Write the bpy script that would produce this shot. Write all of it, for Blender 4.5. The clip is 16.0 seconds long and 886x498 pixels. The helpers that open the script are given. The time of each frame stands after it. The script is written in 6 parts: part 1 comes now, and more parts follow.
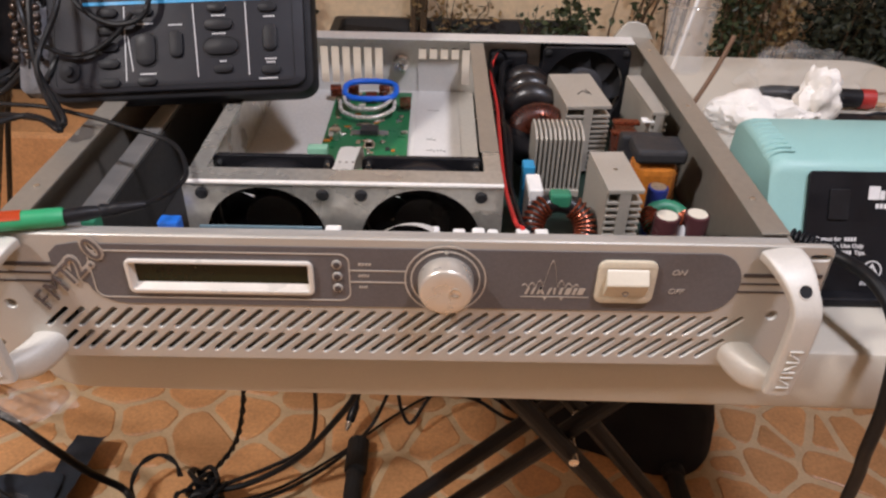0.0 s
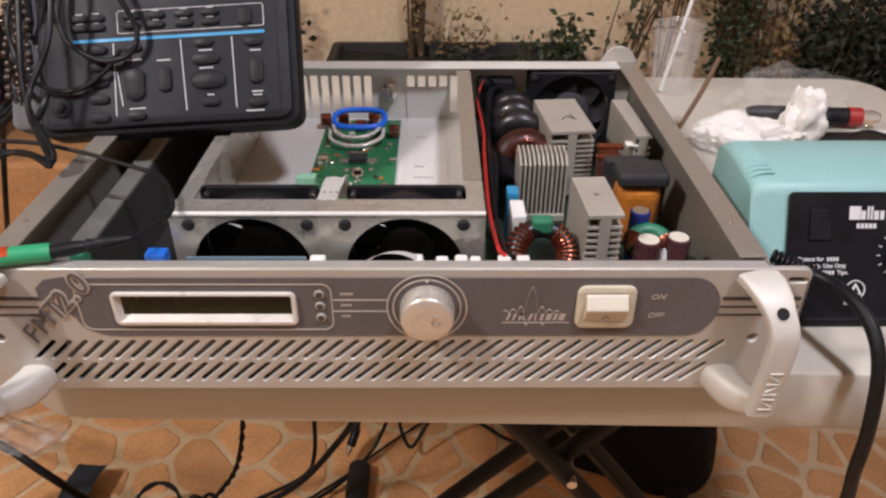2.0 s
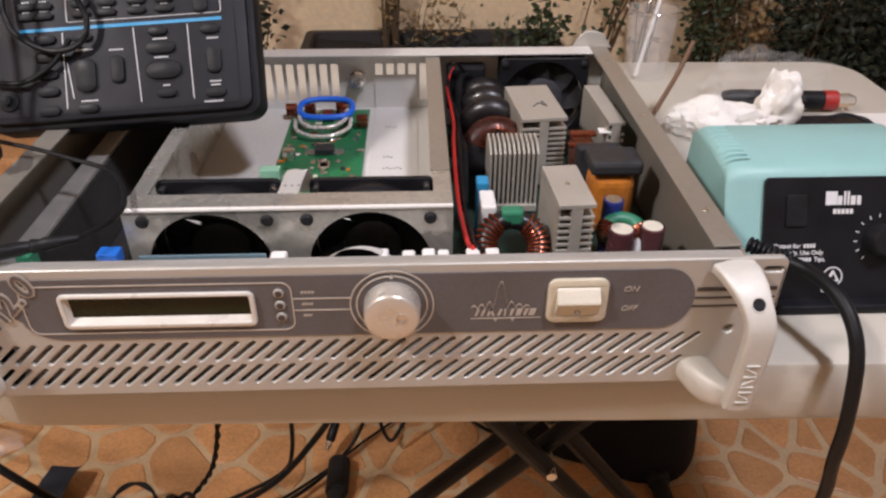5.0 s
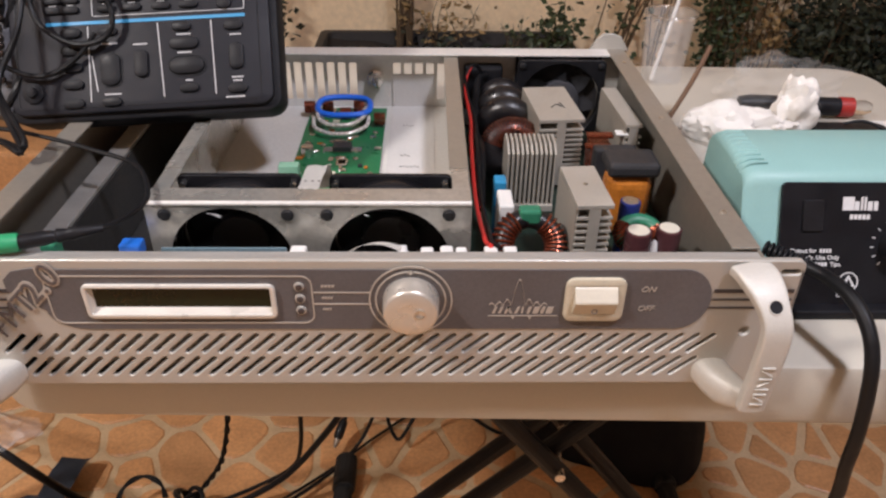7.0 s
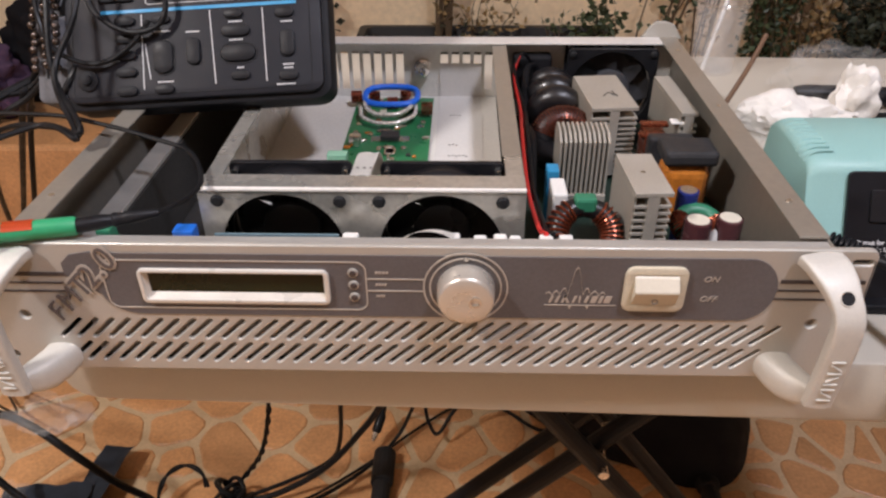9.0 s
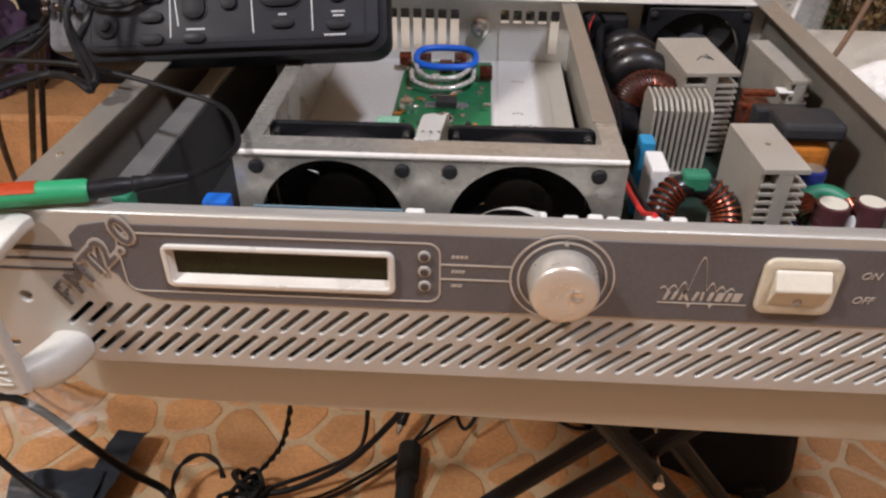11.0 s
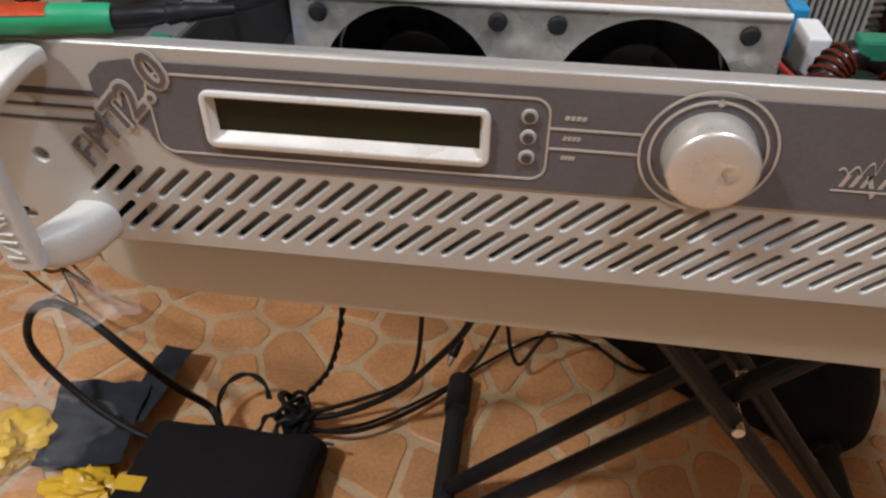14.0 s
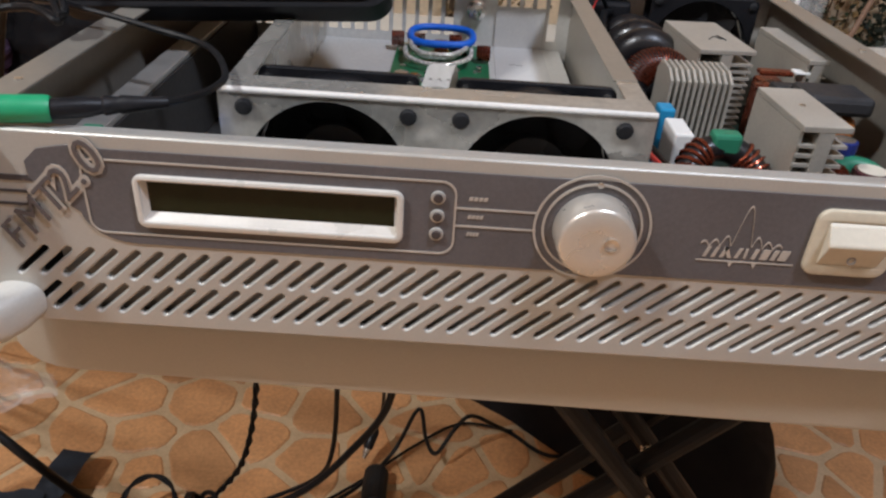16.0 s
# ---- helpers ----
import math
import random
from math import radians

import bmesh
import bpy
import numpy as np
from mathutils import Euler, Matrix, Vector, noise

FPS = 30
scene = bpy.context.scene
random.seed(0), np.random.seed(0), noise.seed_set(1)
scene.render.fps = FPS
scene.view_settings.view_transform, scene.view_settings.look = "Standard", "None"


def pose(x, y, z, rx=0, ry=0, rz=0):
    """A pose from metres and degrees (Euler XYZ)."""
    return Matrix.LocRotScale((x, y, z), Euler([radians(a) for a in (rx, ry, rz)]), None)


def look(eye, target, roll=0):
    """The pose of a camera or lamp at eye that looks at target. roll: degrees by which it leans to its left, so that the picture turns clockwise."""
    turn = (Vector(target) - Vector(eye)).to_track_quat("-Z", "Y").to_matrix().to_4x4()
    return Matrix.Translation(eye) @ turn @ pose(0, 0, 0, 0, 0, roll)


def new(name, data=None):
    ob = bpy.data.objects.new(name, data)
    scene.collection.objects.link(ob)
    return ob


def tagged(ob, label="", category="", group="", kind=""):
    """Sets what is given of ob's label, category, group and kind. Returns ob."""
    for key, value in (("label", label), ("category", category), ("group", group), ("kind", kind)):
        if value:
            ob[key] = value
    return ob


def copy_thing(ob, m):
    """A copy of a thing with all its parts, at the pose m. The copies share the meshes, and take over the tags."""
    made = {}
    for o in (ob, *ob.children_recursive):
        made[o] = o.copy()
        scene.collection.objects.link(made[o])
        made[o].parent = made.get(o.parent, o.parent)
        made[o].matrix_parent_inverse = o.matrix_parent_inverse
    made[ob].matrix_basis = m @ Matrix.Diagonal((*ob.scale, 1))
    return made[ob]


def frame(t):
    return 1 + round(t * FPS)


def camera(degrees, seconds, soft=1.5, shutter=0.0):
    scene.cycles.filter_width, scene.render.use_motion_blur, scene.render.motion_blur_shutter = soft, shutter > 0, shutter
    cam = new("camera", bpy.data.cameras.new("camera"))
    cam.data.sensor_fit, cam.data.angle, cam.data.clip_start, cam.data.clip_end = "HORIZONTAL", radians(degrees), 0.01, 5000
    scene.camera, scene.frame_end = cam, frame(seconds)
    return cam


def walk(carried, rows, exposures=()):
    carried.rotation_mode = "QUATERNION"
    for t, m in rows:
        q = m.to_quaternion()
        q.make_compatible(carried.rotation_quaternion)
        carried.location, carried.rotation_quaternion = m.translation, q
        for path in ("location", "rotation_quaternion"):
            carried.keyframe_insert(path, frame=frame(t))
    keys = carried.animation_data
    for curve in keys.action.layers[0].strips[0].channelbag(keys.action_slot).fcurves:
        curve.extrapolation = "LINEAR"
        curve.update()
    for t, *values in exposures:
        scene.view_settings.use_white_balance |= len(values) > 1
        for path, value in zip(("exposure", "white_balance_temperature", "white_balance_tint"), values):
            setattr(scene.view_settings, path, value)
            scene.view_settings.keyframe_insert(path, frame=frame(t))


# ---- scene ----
cam = camera(62.0, 16.0, soft=2.4)
PATH = [
    (0, (0.022, -0.334, 1.049), (0.049, 1.325, -0.067), 1.5),
    (0.5, (0.029, -0.338, 1.049), (0.118, 1.354, -0.014), 2.0),
    (1, (0.033, -0.338, 1.057), (0.011, 1.353, -0.011), 0.1),
    (1.5, (0.035, -0.34, 1.057), (0.047, 1.364, 0.01), 0.2),
    (2, (0.036, -0.336, 1.056), (0.047, 1.353, -0.015), 0.2),
    (2.5, (0.037, -0.333, 1.055), (0.061, 1.353, -0.021), 0.2),
    (3, (0.04, -0.328, 1.055), (0.058, 1.356, -0.023), -0.2),
    (3.5, (0.044, -0.322, 1.054), (0.086, 1.362, -0.024), -0.2),
    (4, (0.046, -0.32, 1.05), (0.103, 1.36, -0.035), -0.2),
    (6.5, (0.042, -0.323, 1.049), (0.088, 1.348, -0.05), 0.6),
    (7, (0.039, -0.325, 1.049), (0.078, 1.351, -0.043), 0.8),
    (7.5, (0.035, -0.328, 1.051), (0.055, 1.351, -0.035), 0.6),
    (8, (0.034, -0.327, 1.051), (0.033, 1.342, -0.05), 0.2),
    (8.5, (0.034, -0.324, 1.049), (0.028, 1.345, -0.052), -0.0),
    (9, (0.027, -0.322, 1.04), (-0.024, 1.349, -0.057), -0.4),
    (9.5, (0.015, -0.303, 1.024), (-0.036, 1.349, -0.102), 0.3),
    (9.7, (0.008, -0.297, 1.018), (-0.055, 1.357, -0.104), 0.7),
    (11.8, (-0.013, -0.249, 0.992), (-0.151, 1.383, -0.157), -1.0),
    (12, (-0.015, -0.247, 0.99), (-0.186, 1.357, -0.194), -1.6),
    (12.5, (-0.025, -0.24, 0.971), (-0.218, 1.446, -0.087), -1.7),
    (13, (-0.032, -0.231, 0.946), (-0.278, 1.413, -0.166), -2.6),
    (13.5, (-0.038, -0.221, 0.93), (-0.307, 1.385, -0.231), -3.0),
    (14, (-0.0310, -0.2248, 0.9345), (-0.2350, 1.3200, -0.3200), 0.3),
    (14.5, (-0.0250, -0.2435, 0.9415), (-0.4290, 1.3330, -0.2190), -4.5),
    (15, (-0.024, -0.248, 0.947), (-0.3, 1.394, -0.162), -3.0),
    (15.5, (-0.027, -0.245, 0.931), (-0.105, 1.428, -0.163), 2.7),
    (16, (-0.0300, -0.2519, 0.9425), (-0.0170, 1.4590, -0.0930), 3.9),
]
walk(cam, [(t, look(eye, target, roll)) for t, eye, target, roll in PATH], [(0.0, 0.0, 6240, 11), (9.0, 0.0, 6260, 11), (12.0, -0.04, 5980, 6), (13.5, -0.12, 5820, 4), (16.0, -0.15, 5760, 4)])

# ---- light ----
world = bpy.data.worlds.new("night_sky")
scene.world = world
world.use_nodes = True
world.node_tree.nodes["Background"].inputs[0].default_value = (0.10, 0.12, 0.18, 1)
world.node_tree.nodes["Background"].inputs[1].default_value = 0.05
# lamp places follow highlights and shadows; both lamps are out of view
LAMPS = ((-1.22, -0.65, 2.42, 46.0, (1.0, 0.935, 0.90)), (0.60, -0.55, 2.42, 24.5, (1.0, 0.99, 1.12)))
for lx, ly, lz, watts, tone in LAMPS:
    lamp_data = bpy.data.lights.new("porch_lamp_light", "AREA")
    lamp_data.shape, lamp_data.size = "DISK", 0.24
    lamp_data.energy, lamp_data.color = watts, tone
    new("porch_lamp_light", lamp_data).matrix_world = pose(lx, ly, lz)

# ---- materials ----


def mat(name, color, rough=0.5, metal=0.0, vary=0.12, scale=40.0, bump=0.0, fine=400.0, spec=0.5, alpha=1.0, transmission=0.0,
        rand=0.0, stretch=(1, 1, 1), island=0.0, coat=0.0, rough_vary=0.12):
    m = bpy.data.materials.new(name)
    m.use_nodes = True
    nt = m.node_tree
    b = nt.nodes["Principled BSDF"]
    b.inputs["Roughness"].default_value = rough
    b.inputs["Metallic"].default_value = metal
    b.inputs["Specular IOR Level"].default_value = spec
    b.inputs["Transmission Weight"].default_value = transmission
    b.inputs["Coat Weight"].default_value = coat
    b.inputs["Alpha"].default_value = alpha
    co = nt.nodes.new("ShaderNodeTexCoord")
    mp = nt.nodes.new("ShaderNodeMapping")
    mp.inputs["Scale"].default_value = stretch
    nt.links.new(co.outputs["Object"], mp.inputs["Vector"])
    n1, n2 = nt.nodes.new("ShaderNodeTexNoise"), nt.nodes.new("ShaderNodeTexNoise")
    n1.inputs["Scale"].default_value, n2.inputs["Scale"].default_value = scale, fine
    n1.inputs["Detail"].default_value = 5
    for n in (n1, n2):
        nt.links.new(mp.outputs["Vector"], n.inputs["Vector"])
    add = nt.nodes.new("ShaderNodeMath")
    add.operation = "ADD"
    nt.links.new(n1.outputs["Fac"], add.inputs[0])
    nt.links.new(n2.outputs["Fac"], add.inputs[1])
    rng = nt.nodes.new("ShaderNodeMapRange")
    rng.inputs["From Min"].default_value, rng.inputs["From Max"].default_value = 0.6, 1.4
    rng.inputs["To Min"].default_value, rng.inputs["To Max"].default_value = 1 - vary, 1 + vary
    nt.links.new(add.outputs[0], rng.inputs["Value"])
    fac = rng.outputs["Result"]
    for amount, node, sock in ((rand, "ShaderNodeObjectInfo", "Random"), (island, "ShaderNodeNewGeometry", "Random Per Island")):
        if amount:
            o = nt.nodes.new(node)
            r2 = nt.nodes.new("ShaderNodeMapRange")
            r2.inputs["To Min"].default_value, r2.inputs["To Max"].default_value = 1 - amount, 1 + amount
            nt.links.new(o.outputs[sock], r2.inputs["Value"])
            mul = nt.nodes.new("ShaderNodeMath")
            mul.operation = "MULTIPLY"
            nt.links.new(fac, mul.inputs[0])
            nt.links.new(r2.outputs["Result"], mul.inputs[1])
            fac = mul.outputs[0]
    vm = nt.nodes.new("ShaderNodeVectorMath")
    vm.operation = "SCALE"
    vm.inputs[0].default_value = color
    nt.links.new(fac, vm.inputs["Scale"])
    nt.links.new(vm.outputs[0], b.inputs["Base Color"])
    rr = nt.nodes.new("ShaderNodeMapRange")
    rr.inputs["From Min"].default_value, rr.inputs["From Max"].default_value = 0.3, 0.7
    rr.inputs["To Min"].default_value, rr.inputs["To Max"].default_value = max(0.02, rough - rough_vary), min(1, rough + rough_vary)
    nt.links.new(n1.outputs["Fac"], rr.inputs["Value"])
    nt.links.new(rr.outputs["Result"], b.inputs["Roughness"])
    if bump:
        bp = nt.nodes.new("ShaderNodeBump")
        bp.inputs["Strength"].default_value, bp.inputs["Distance"].default_value = bump, 0.002
        nt.links.new(add.outputs[0], bp.inputs["Height"])
        nt.links.new(bp.outputs["Normal"], b.inputs["Normal"])
    return m


M_PANEL = mat("silver_lacquer", (0.475, 0.455, 0.412), 0.40, 0.35, 0.06, 30, 0.05, 900)
M_BEZEL = mat("pale_silver_bezel", (0.66, 0.63, 0.57), 0.34, 0.15, 0.05, 60, 0.03, 700)
M_HANDLE = mat("silver_cast_handle", (0.55, 0.53, 0.48), 0.52, 0.12, 0.05, 60, 0.08, 700)
M_PRINT = mat("grey_print", (0.110, 0.101, 0.103), 0.42, 0.1, 0.16, 24, 0.03, 700)
M_LINE = mat("silver_print", (0.46, 0.41, 0.35), 0.45, 0.2, 0.05, 80)
M_DARKLINE = mat("dark_stripe_print", (0.055, 0.045, 0.045), 0.5)
M_LETTER = mat("grey_violet_print", (0.105, 0.088, 0.085), 0.5)
M_DEEPRED = mat("deep_red_plastic", (0.32, 0.022, 0.018), 0.4)
M_STEEL = mat("zinc_plated_steel", (0.52, 0.50, 0.45), 0.30, 0.68, 0.22, 22, 0.015, 260, rough_vary=0.18)
M_STEEL_DULL = mat("chassis_steel", (0.38, 0.35, 0.30), 0.38, 0.60, 0.08, 10, 0.012, 240, rough_vary=0.10)
# grey steel coloured near black to carry the shade low in the tray
M_STEEL_SHADE = mat("shade_dark_steel", (0.055, 0.053, 0.052), 0.55, 0.4, 0.25, 14, 0.05, 260)
M_ALU = mat("plain_aluminium", (0.50, 0.49, 0.46), 0.45, 0.55, 0.14, 25, 0.06, 500, stretch=(1, 6, 1))
M_HEATSINK = mat("raw_aluminium_heatsink", (0.44, 0.41, 0.355), 0.45, 0.35, 0.10, 50, 0.08, 700)
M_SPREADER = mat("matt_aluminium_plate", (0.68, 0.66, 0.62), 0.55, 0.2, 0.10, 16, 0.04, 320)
M_BLACK = mat("black_plastic", (0.012, 0.012, 0.014), 0.42, 0, 0.25, 60, 0.05, 500, spec=0.22)
M_BLACKM = mat("matt_black_rubber", (0.016, 0.016, 0.017), 0.6, 0, 0.25, 50, 0.06, 500, spec=0.22)
M_BLADE = mat("fan_blade_black", (0.050, 0.050, 0.055), 0.35)
M_SCOPE = mat("charcoal_instrument_plastic", (0.0145, 0.0145, 0.0185), 0.52, 0, 0.12, 30, 0.08, 1200, spec=0.22)
M_SCOPE_DARK = mat("dark_instrument_bumper", (0.010, 0.010, 0.012), 0.6, 0, 0.2, 30, 0.08, 900, spec=0.22)
M_KEY = mat("dark_rubber_key", (0.009, 0.009, 0.011), 0.5, 0, 0.15, 80, spec=0.22)
M_BLUEPRINT = mat("blue_printed_band", (0.03, 0.26, 0.50), 0.5, 0, 0.08, 60)
M_WHITE_PRINT = mat("white_print", (0.62, 0.62, 0.62), 0.55, 0, 0.05, 60)
M_CREAM = mat("ivory_plastic", (0.62, 0.58, 0.48), 0.4, 0, 0.06, 40, 0.03, 500)
M_IVORY_FRAME = mat("yellowed_plastic_frame", (0.56, 0.50, 0.38), 0.40, 0, 0.1, 60)
M_WHITE = mat("white_plastic", (0.72, 0.71, 0.68), 0.42, 0, 0.05, 60)
M_LCD = mat("unlit_green_display", (0.012, 0.015, 0.006), 0.12, 0, 0.18, 25, spec=0.3, rough_vary=0.02)
M_LED = mat("dark_led_lens", (0.055, 0.045, 0.045), 0.2)
M_KNOB = mat("satin_aluminium_knob", (0.66, 0.62, 0.55), 0.30, 0.6, 0.04, 80, 0.03, 900, rough_vary=0.05)
M_CHROME = mat("bright_metal", (0.7, 0.68, 0.64), 0.22, 0.95, 0.06, 60)
M_TABLE = mat("ivory_moulded_table_plastic", (0.52, 0.485, 0.41), 0.5, 0, 0.05, 20, 0.10, 900)
M_LEG = mat("black_painted_tube", (0.011, 0.011, 0.013), 0.42, 0, 0.25, 30, 0.04, 300, spec=0.22)
M_TEAL = mat("pale_teal_plastic", (0.255, 0.445, 0.425), 0.5, 0, 0.05, 25, 0.06, 900)
M_STATION = mat("black_station_face", (0.007, 0.007, 0.009), 0.5, 0, 0.2, 40, 0.04, 700, spec=0.22)
M_PCB = mat("green_circuit_board", (0.018, 0.16, 0.062), 0.35, 0, 0.22, 60, 0.05, 500)
M_PCB2 = mat("blue_grey_board", (0.13, 0.20, 0.24), 0.4, 0, 0.15, 50)
M_COPPER = mat("enamelled_copper", (0.22, 0.052, 0.024), 0.28, 0.7, 0.2, 100)
M_CORE = mat("black_toroid_core", (0.010, 0.009, 0.010), 0.36, 0, 0.25, 60, 0.08, 300)
M_TAPE = mat("amber_transformer_tape", (0.50, 0.17, 0.025), 0.22, 0.1, 0.25, 40, 0.05, 300, coat=0.4)
M_FERRITE = mat("dark_ferrite", (0.026, 0.026, 0.028), 0.5, 0, 0.2, 60, 0.06)
M_BLUEWIRE = mat("blue_coax_jacket", (0.02, 0.15, 0.75), 0.38, 0, 0.08, 80)
M_SILVERWIRE = mat("clear_jacket_braid", (0.74, 0.72, 0.66), 0.25, 0.35, 0.15, 300)
M_REDWIRE = mat("red_wire", (0.55, 0.03, 0.025), 0.4)
M_REDTAPE = mat("orange_red_tape", (0.72, 0.10, 0.025), 0.5)
M_GREENPLASTIC = mat("green_probe_plastic", (0.03, 0.30, 0.13), 0.38, 0, 0.08, 60)
M_GREENCORE = mat("green_core", (0.03, 0.18, 0.10), 0.45)
M_BLUECONN = mat("blue_connector", (0.015, 0.13, 0.55), 0.4)
M_BLUECAP = mat("navy_capacitor_sleeve", (0.02, 0.03, 0.16), 0.3)
M_BROWNCAP = mat("maroon_capacitor_sleeve", (0.07, 0.025, 0.028), 0.3)
M_TISSUE = mat("white_tissue_paper", (0.78, 0.75, 0.70), 0.85, 0, 0.05, 40, 0.3, 300)
M_PAPER = mat("white_paper_label", (0.72, 0.70, 0.66), 0.7, 0, 0.04, 40)
M_INK = mat("black_ink", (0.02, 0.02, 0.02), 0.6)
M_GREYINK = mat("grey_ink", (0.22, 0.20, 0.18), 0.6)
M_CABLE = mat("black_cable_jacket", (0.009, 0.009, 0.010), 0.45, 0, 0.2, 60, spec=0.22)
M_WOOD = mat("brown_stick", (0.14, 0.075, 0.04), 0.6, 0, 0.2, 60, 0.1)
M_CLOTH = mat("purple_cloth", (0.065, 0.035, 0.075), 0.9, 0, 0.3, 18, 0.4, 300)
M_GREYBAG = mat("blue_grey_fabric", (0.055, 0.065, 0.085), 0.85, 0, 0.25, 25, 0.4, 500, spec=0.22)
M_BLACKBAG = mat("black_nylon_fabric", (0.008, 0.008, 0.010), 0.8, 0, 0.3, 30, 0.3, 500, spec=0.22)
M_YELLOW = mat("yellow_packet", (0.72, 0.46, 0.03), 0.4, 0, 0.1, 40)
M_STONE = mat("terracotta_flagstone", (0.545, 0.285, 0.124), 0.42, 0, 0.26, 15, 0.18, 160, rand=0.16)
M_STONE2 = mat("terracotta_flagstone_far", (0.545, 0.285, 0.124), 0.42, 0, 0.26, 15, 0.18, 160, island=0.16)
M_GROUT = mat("pale_sandy_grout", (0.55, 0.405, 0.245), 0.8, 0, 0.15, 20, 0.3, 200)
M_WALL = mat("cream_rendered_wall", (0.90, 0.71, 0.47), 0.85, 0, 0.16, 3.5, 0.35, 60)
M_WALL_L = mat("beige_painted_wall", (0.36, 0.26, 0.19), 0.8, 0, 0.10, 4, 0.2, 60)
# white for the unseen walls, so they bounce more light
M_BOUNCE_WALL = mat("white_bounce_wall", (0.72, 0.68, 0.61), 0.8, 0, 0.08, 4, 0.2, 60)
M_BOUNCE_SLAB = mat("white_bounce_slab", (0.80, 0.76, 0.70), 0.85, 0, 0.05, 4)
M_SOIL = mat("dark_soil", (0.022, 0.017, 0.013), 0.95, 0, 0.4, 40, 0.8, 120)
M_PLANTER = mat("black_planter", (0.020, 0.018, 0.017), 0.6, 0, 0.3, 12, 0.1, 100)
M_LEAF = mat("green_leaf", (0.048, 0.070, 0.030), 0.5, 0, 0.15, 30, island=0.45)
M_LEAF_DK = mat("dark_green_leaf", (0.026, 0.034, 0.019), 0.65, 0, 0.2, 30, island=0.5)
M_LEAF_DRY = mat("dry_brown_leaf", (0.30, 0.20, 0.085), 0.7, 0, 0.2, 30, island=0.4)
M_STEM = mat("brown_stem", (0.10, 0.065, 0.035), 0.8, 0, 0.2, 60, 0.2)
M_CLEAR = mat("clear_plastic", (0.93, 0.93, 0.93), 0.08, 0, 0.02, 20, 0.0, transmission=1.0, rough_vary=0.02)
M_FILM = mat("thin_clear_film", (0.90, 0.90, 0.88), 0.10, 0, 0.02, 30, 0.0, alpha=0.06, spec=0.45, rough_vary=0.04)
M_CUP = mat("clear_cup_plastic", (0.92, 0.92, 0.92), 0.10, 0, 0.02, 30, 0.0, alpha=0.10, spec=0.6, rough_vary=0.04)
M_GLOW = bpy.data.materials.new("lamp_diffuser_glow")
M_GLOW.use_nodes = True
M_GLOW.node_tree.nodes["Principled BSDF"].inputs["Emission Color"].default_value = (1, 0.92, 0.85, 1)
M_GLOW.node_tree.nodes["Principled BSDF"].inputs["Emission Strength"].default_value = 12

# ---- building helpers ----
ROOT_AT = {}


def thing(name, at, label, category, group="", kind=""):
    ob = new(name)
    ob.location = at
    ob.empty_display_size = 0.05
    ROOT_AT[ob.name] = Vector(at)
    return tagged(ob, label, category, group, kind)


def part(name, shape, material, parent=None, label="", smooth=False):
    """shape: a bmesh or a mesh with vertices in world places."""
    if isinstance(shape, bmesh.types.BMesh):
        me = bpy.data.meshes.new(name)
        bmesh.ops.recalc_face_normals(shape, faces=shape.faces)
        shape.to_mesh(me)
        shape.free()
    else:
        me = shape
        me.name = name
    if smooth:
        me.polygons.foreach_set("use_smooth", [True] * len(me.polygons))
        me.set_sharp_from_angle(angle=radians(40))
    me.materials.clear()
    me.materials.append(material)
    ob = new(name, me)
    if parent is not None:
        root = parent
        while root.parent:
            root = root.parent
        me.transform(Matrix.Translation(-ROOT_AT.get(root.name, Vector((0, 0, 0)))))
        ob.parent = parent
    if label:
        ob["label"] = label
    return ob


def solo(name, shape, material, label, category, group="", kind="", smooth=False):
    return tagged(part(name, shape, material, None, "", smooth), label, category, group, kind)


def box(x0, x1, y0, y1, z0, z1, bevel=0.0, bm=None, m=None, seg=2):
    bm = bm or bmesh.new()
    t = bmesh.ops.create_cube(bm, size=1.0)
    bmesh.ops.transform(bm, matrix=Matrix.Translation(((x0 + x1) / 2, (y0 + y1) / 2, (z0 + z1) / 2)) @ Matrix.Diagonal((x1 - x0, y1 - y0, z1 - z0, 1)), verts=t["verts"])
    if bevel:
        edges = list({e for v in t["verts"] for e in v.link_edges})
        r = bmesh.ops.bevel(bm, geom=edges, offset=bevel, segments=seg, affect="EDGES", profile=0.5)
        vs = list({v for f in r["faces"] for v in f.verts} | {v for v in t["verts"] if v.is_valid})
    else:
        vs = t["verts"]
    if m is not None:
        bmesh.ops.transform(bm, matrix=m, verts=vs)
    return bm


def cyl(p0, p1, r0, r1=None, seg=20, bm=None, bevel=0.0):
    bm = bm or bmesh.new()
    p0, p1 = Vector(p0), Vector(p1)
    d = p1 - p0
    t = bmesh.ops.create_cone(bm, cap_ends=True, segments=seg, radius1=r0, radius2=r0 if r1 is None else r1, depth=d.length)
    vs = t["verts"]
    if bevel:
        edges = [e for e in {e for v in vs for e in v.link_edges} if any(len(f.verts) > 4 for f in e.link_faces)]
        r = bmesh.ops.bevel(bm, geom=edges, offset=bevel, segments=2, affect="EDGES", profile=0.5)
        vs = list({v for f in r["faces"] for v in f.verts} | {v for v in vs if v.is_valid})
    bmesh.ops.transform(bm, matrix=Matrix.Translation((p0 + p1) / 2) @ d.to_track_quat("Z", "Y").to_matrix().to_4x4(), verts=vs)
    return bm


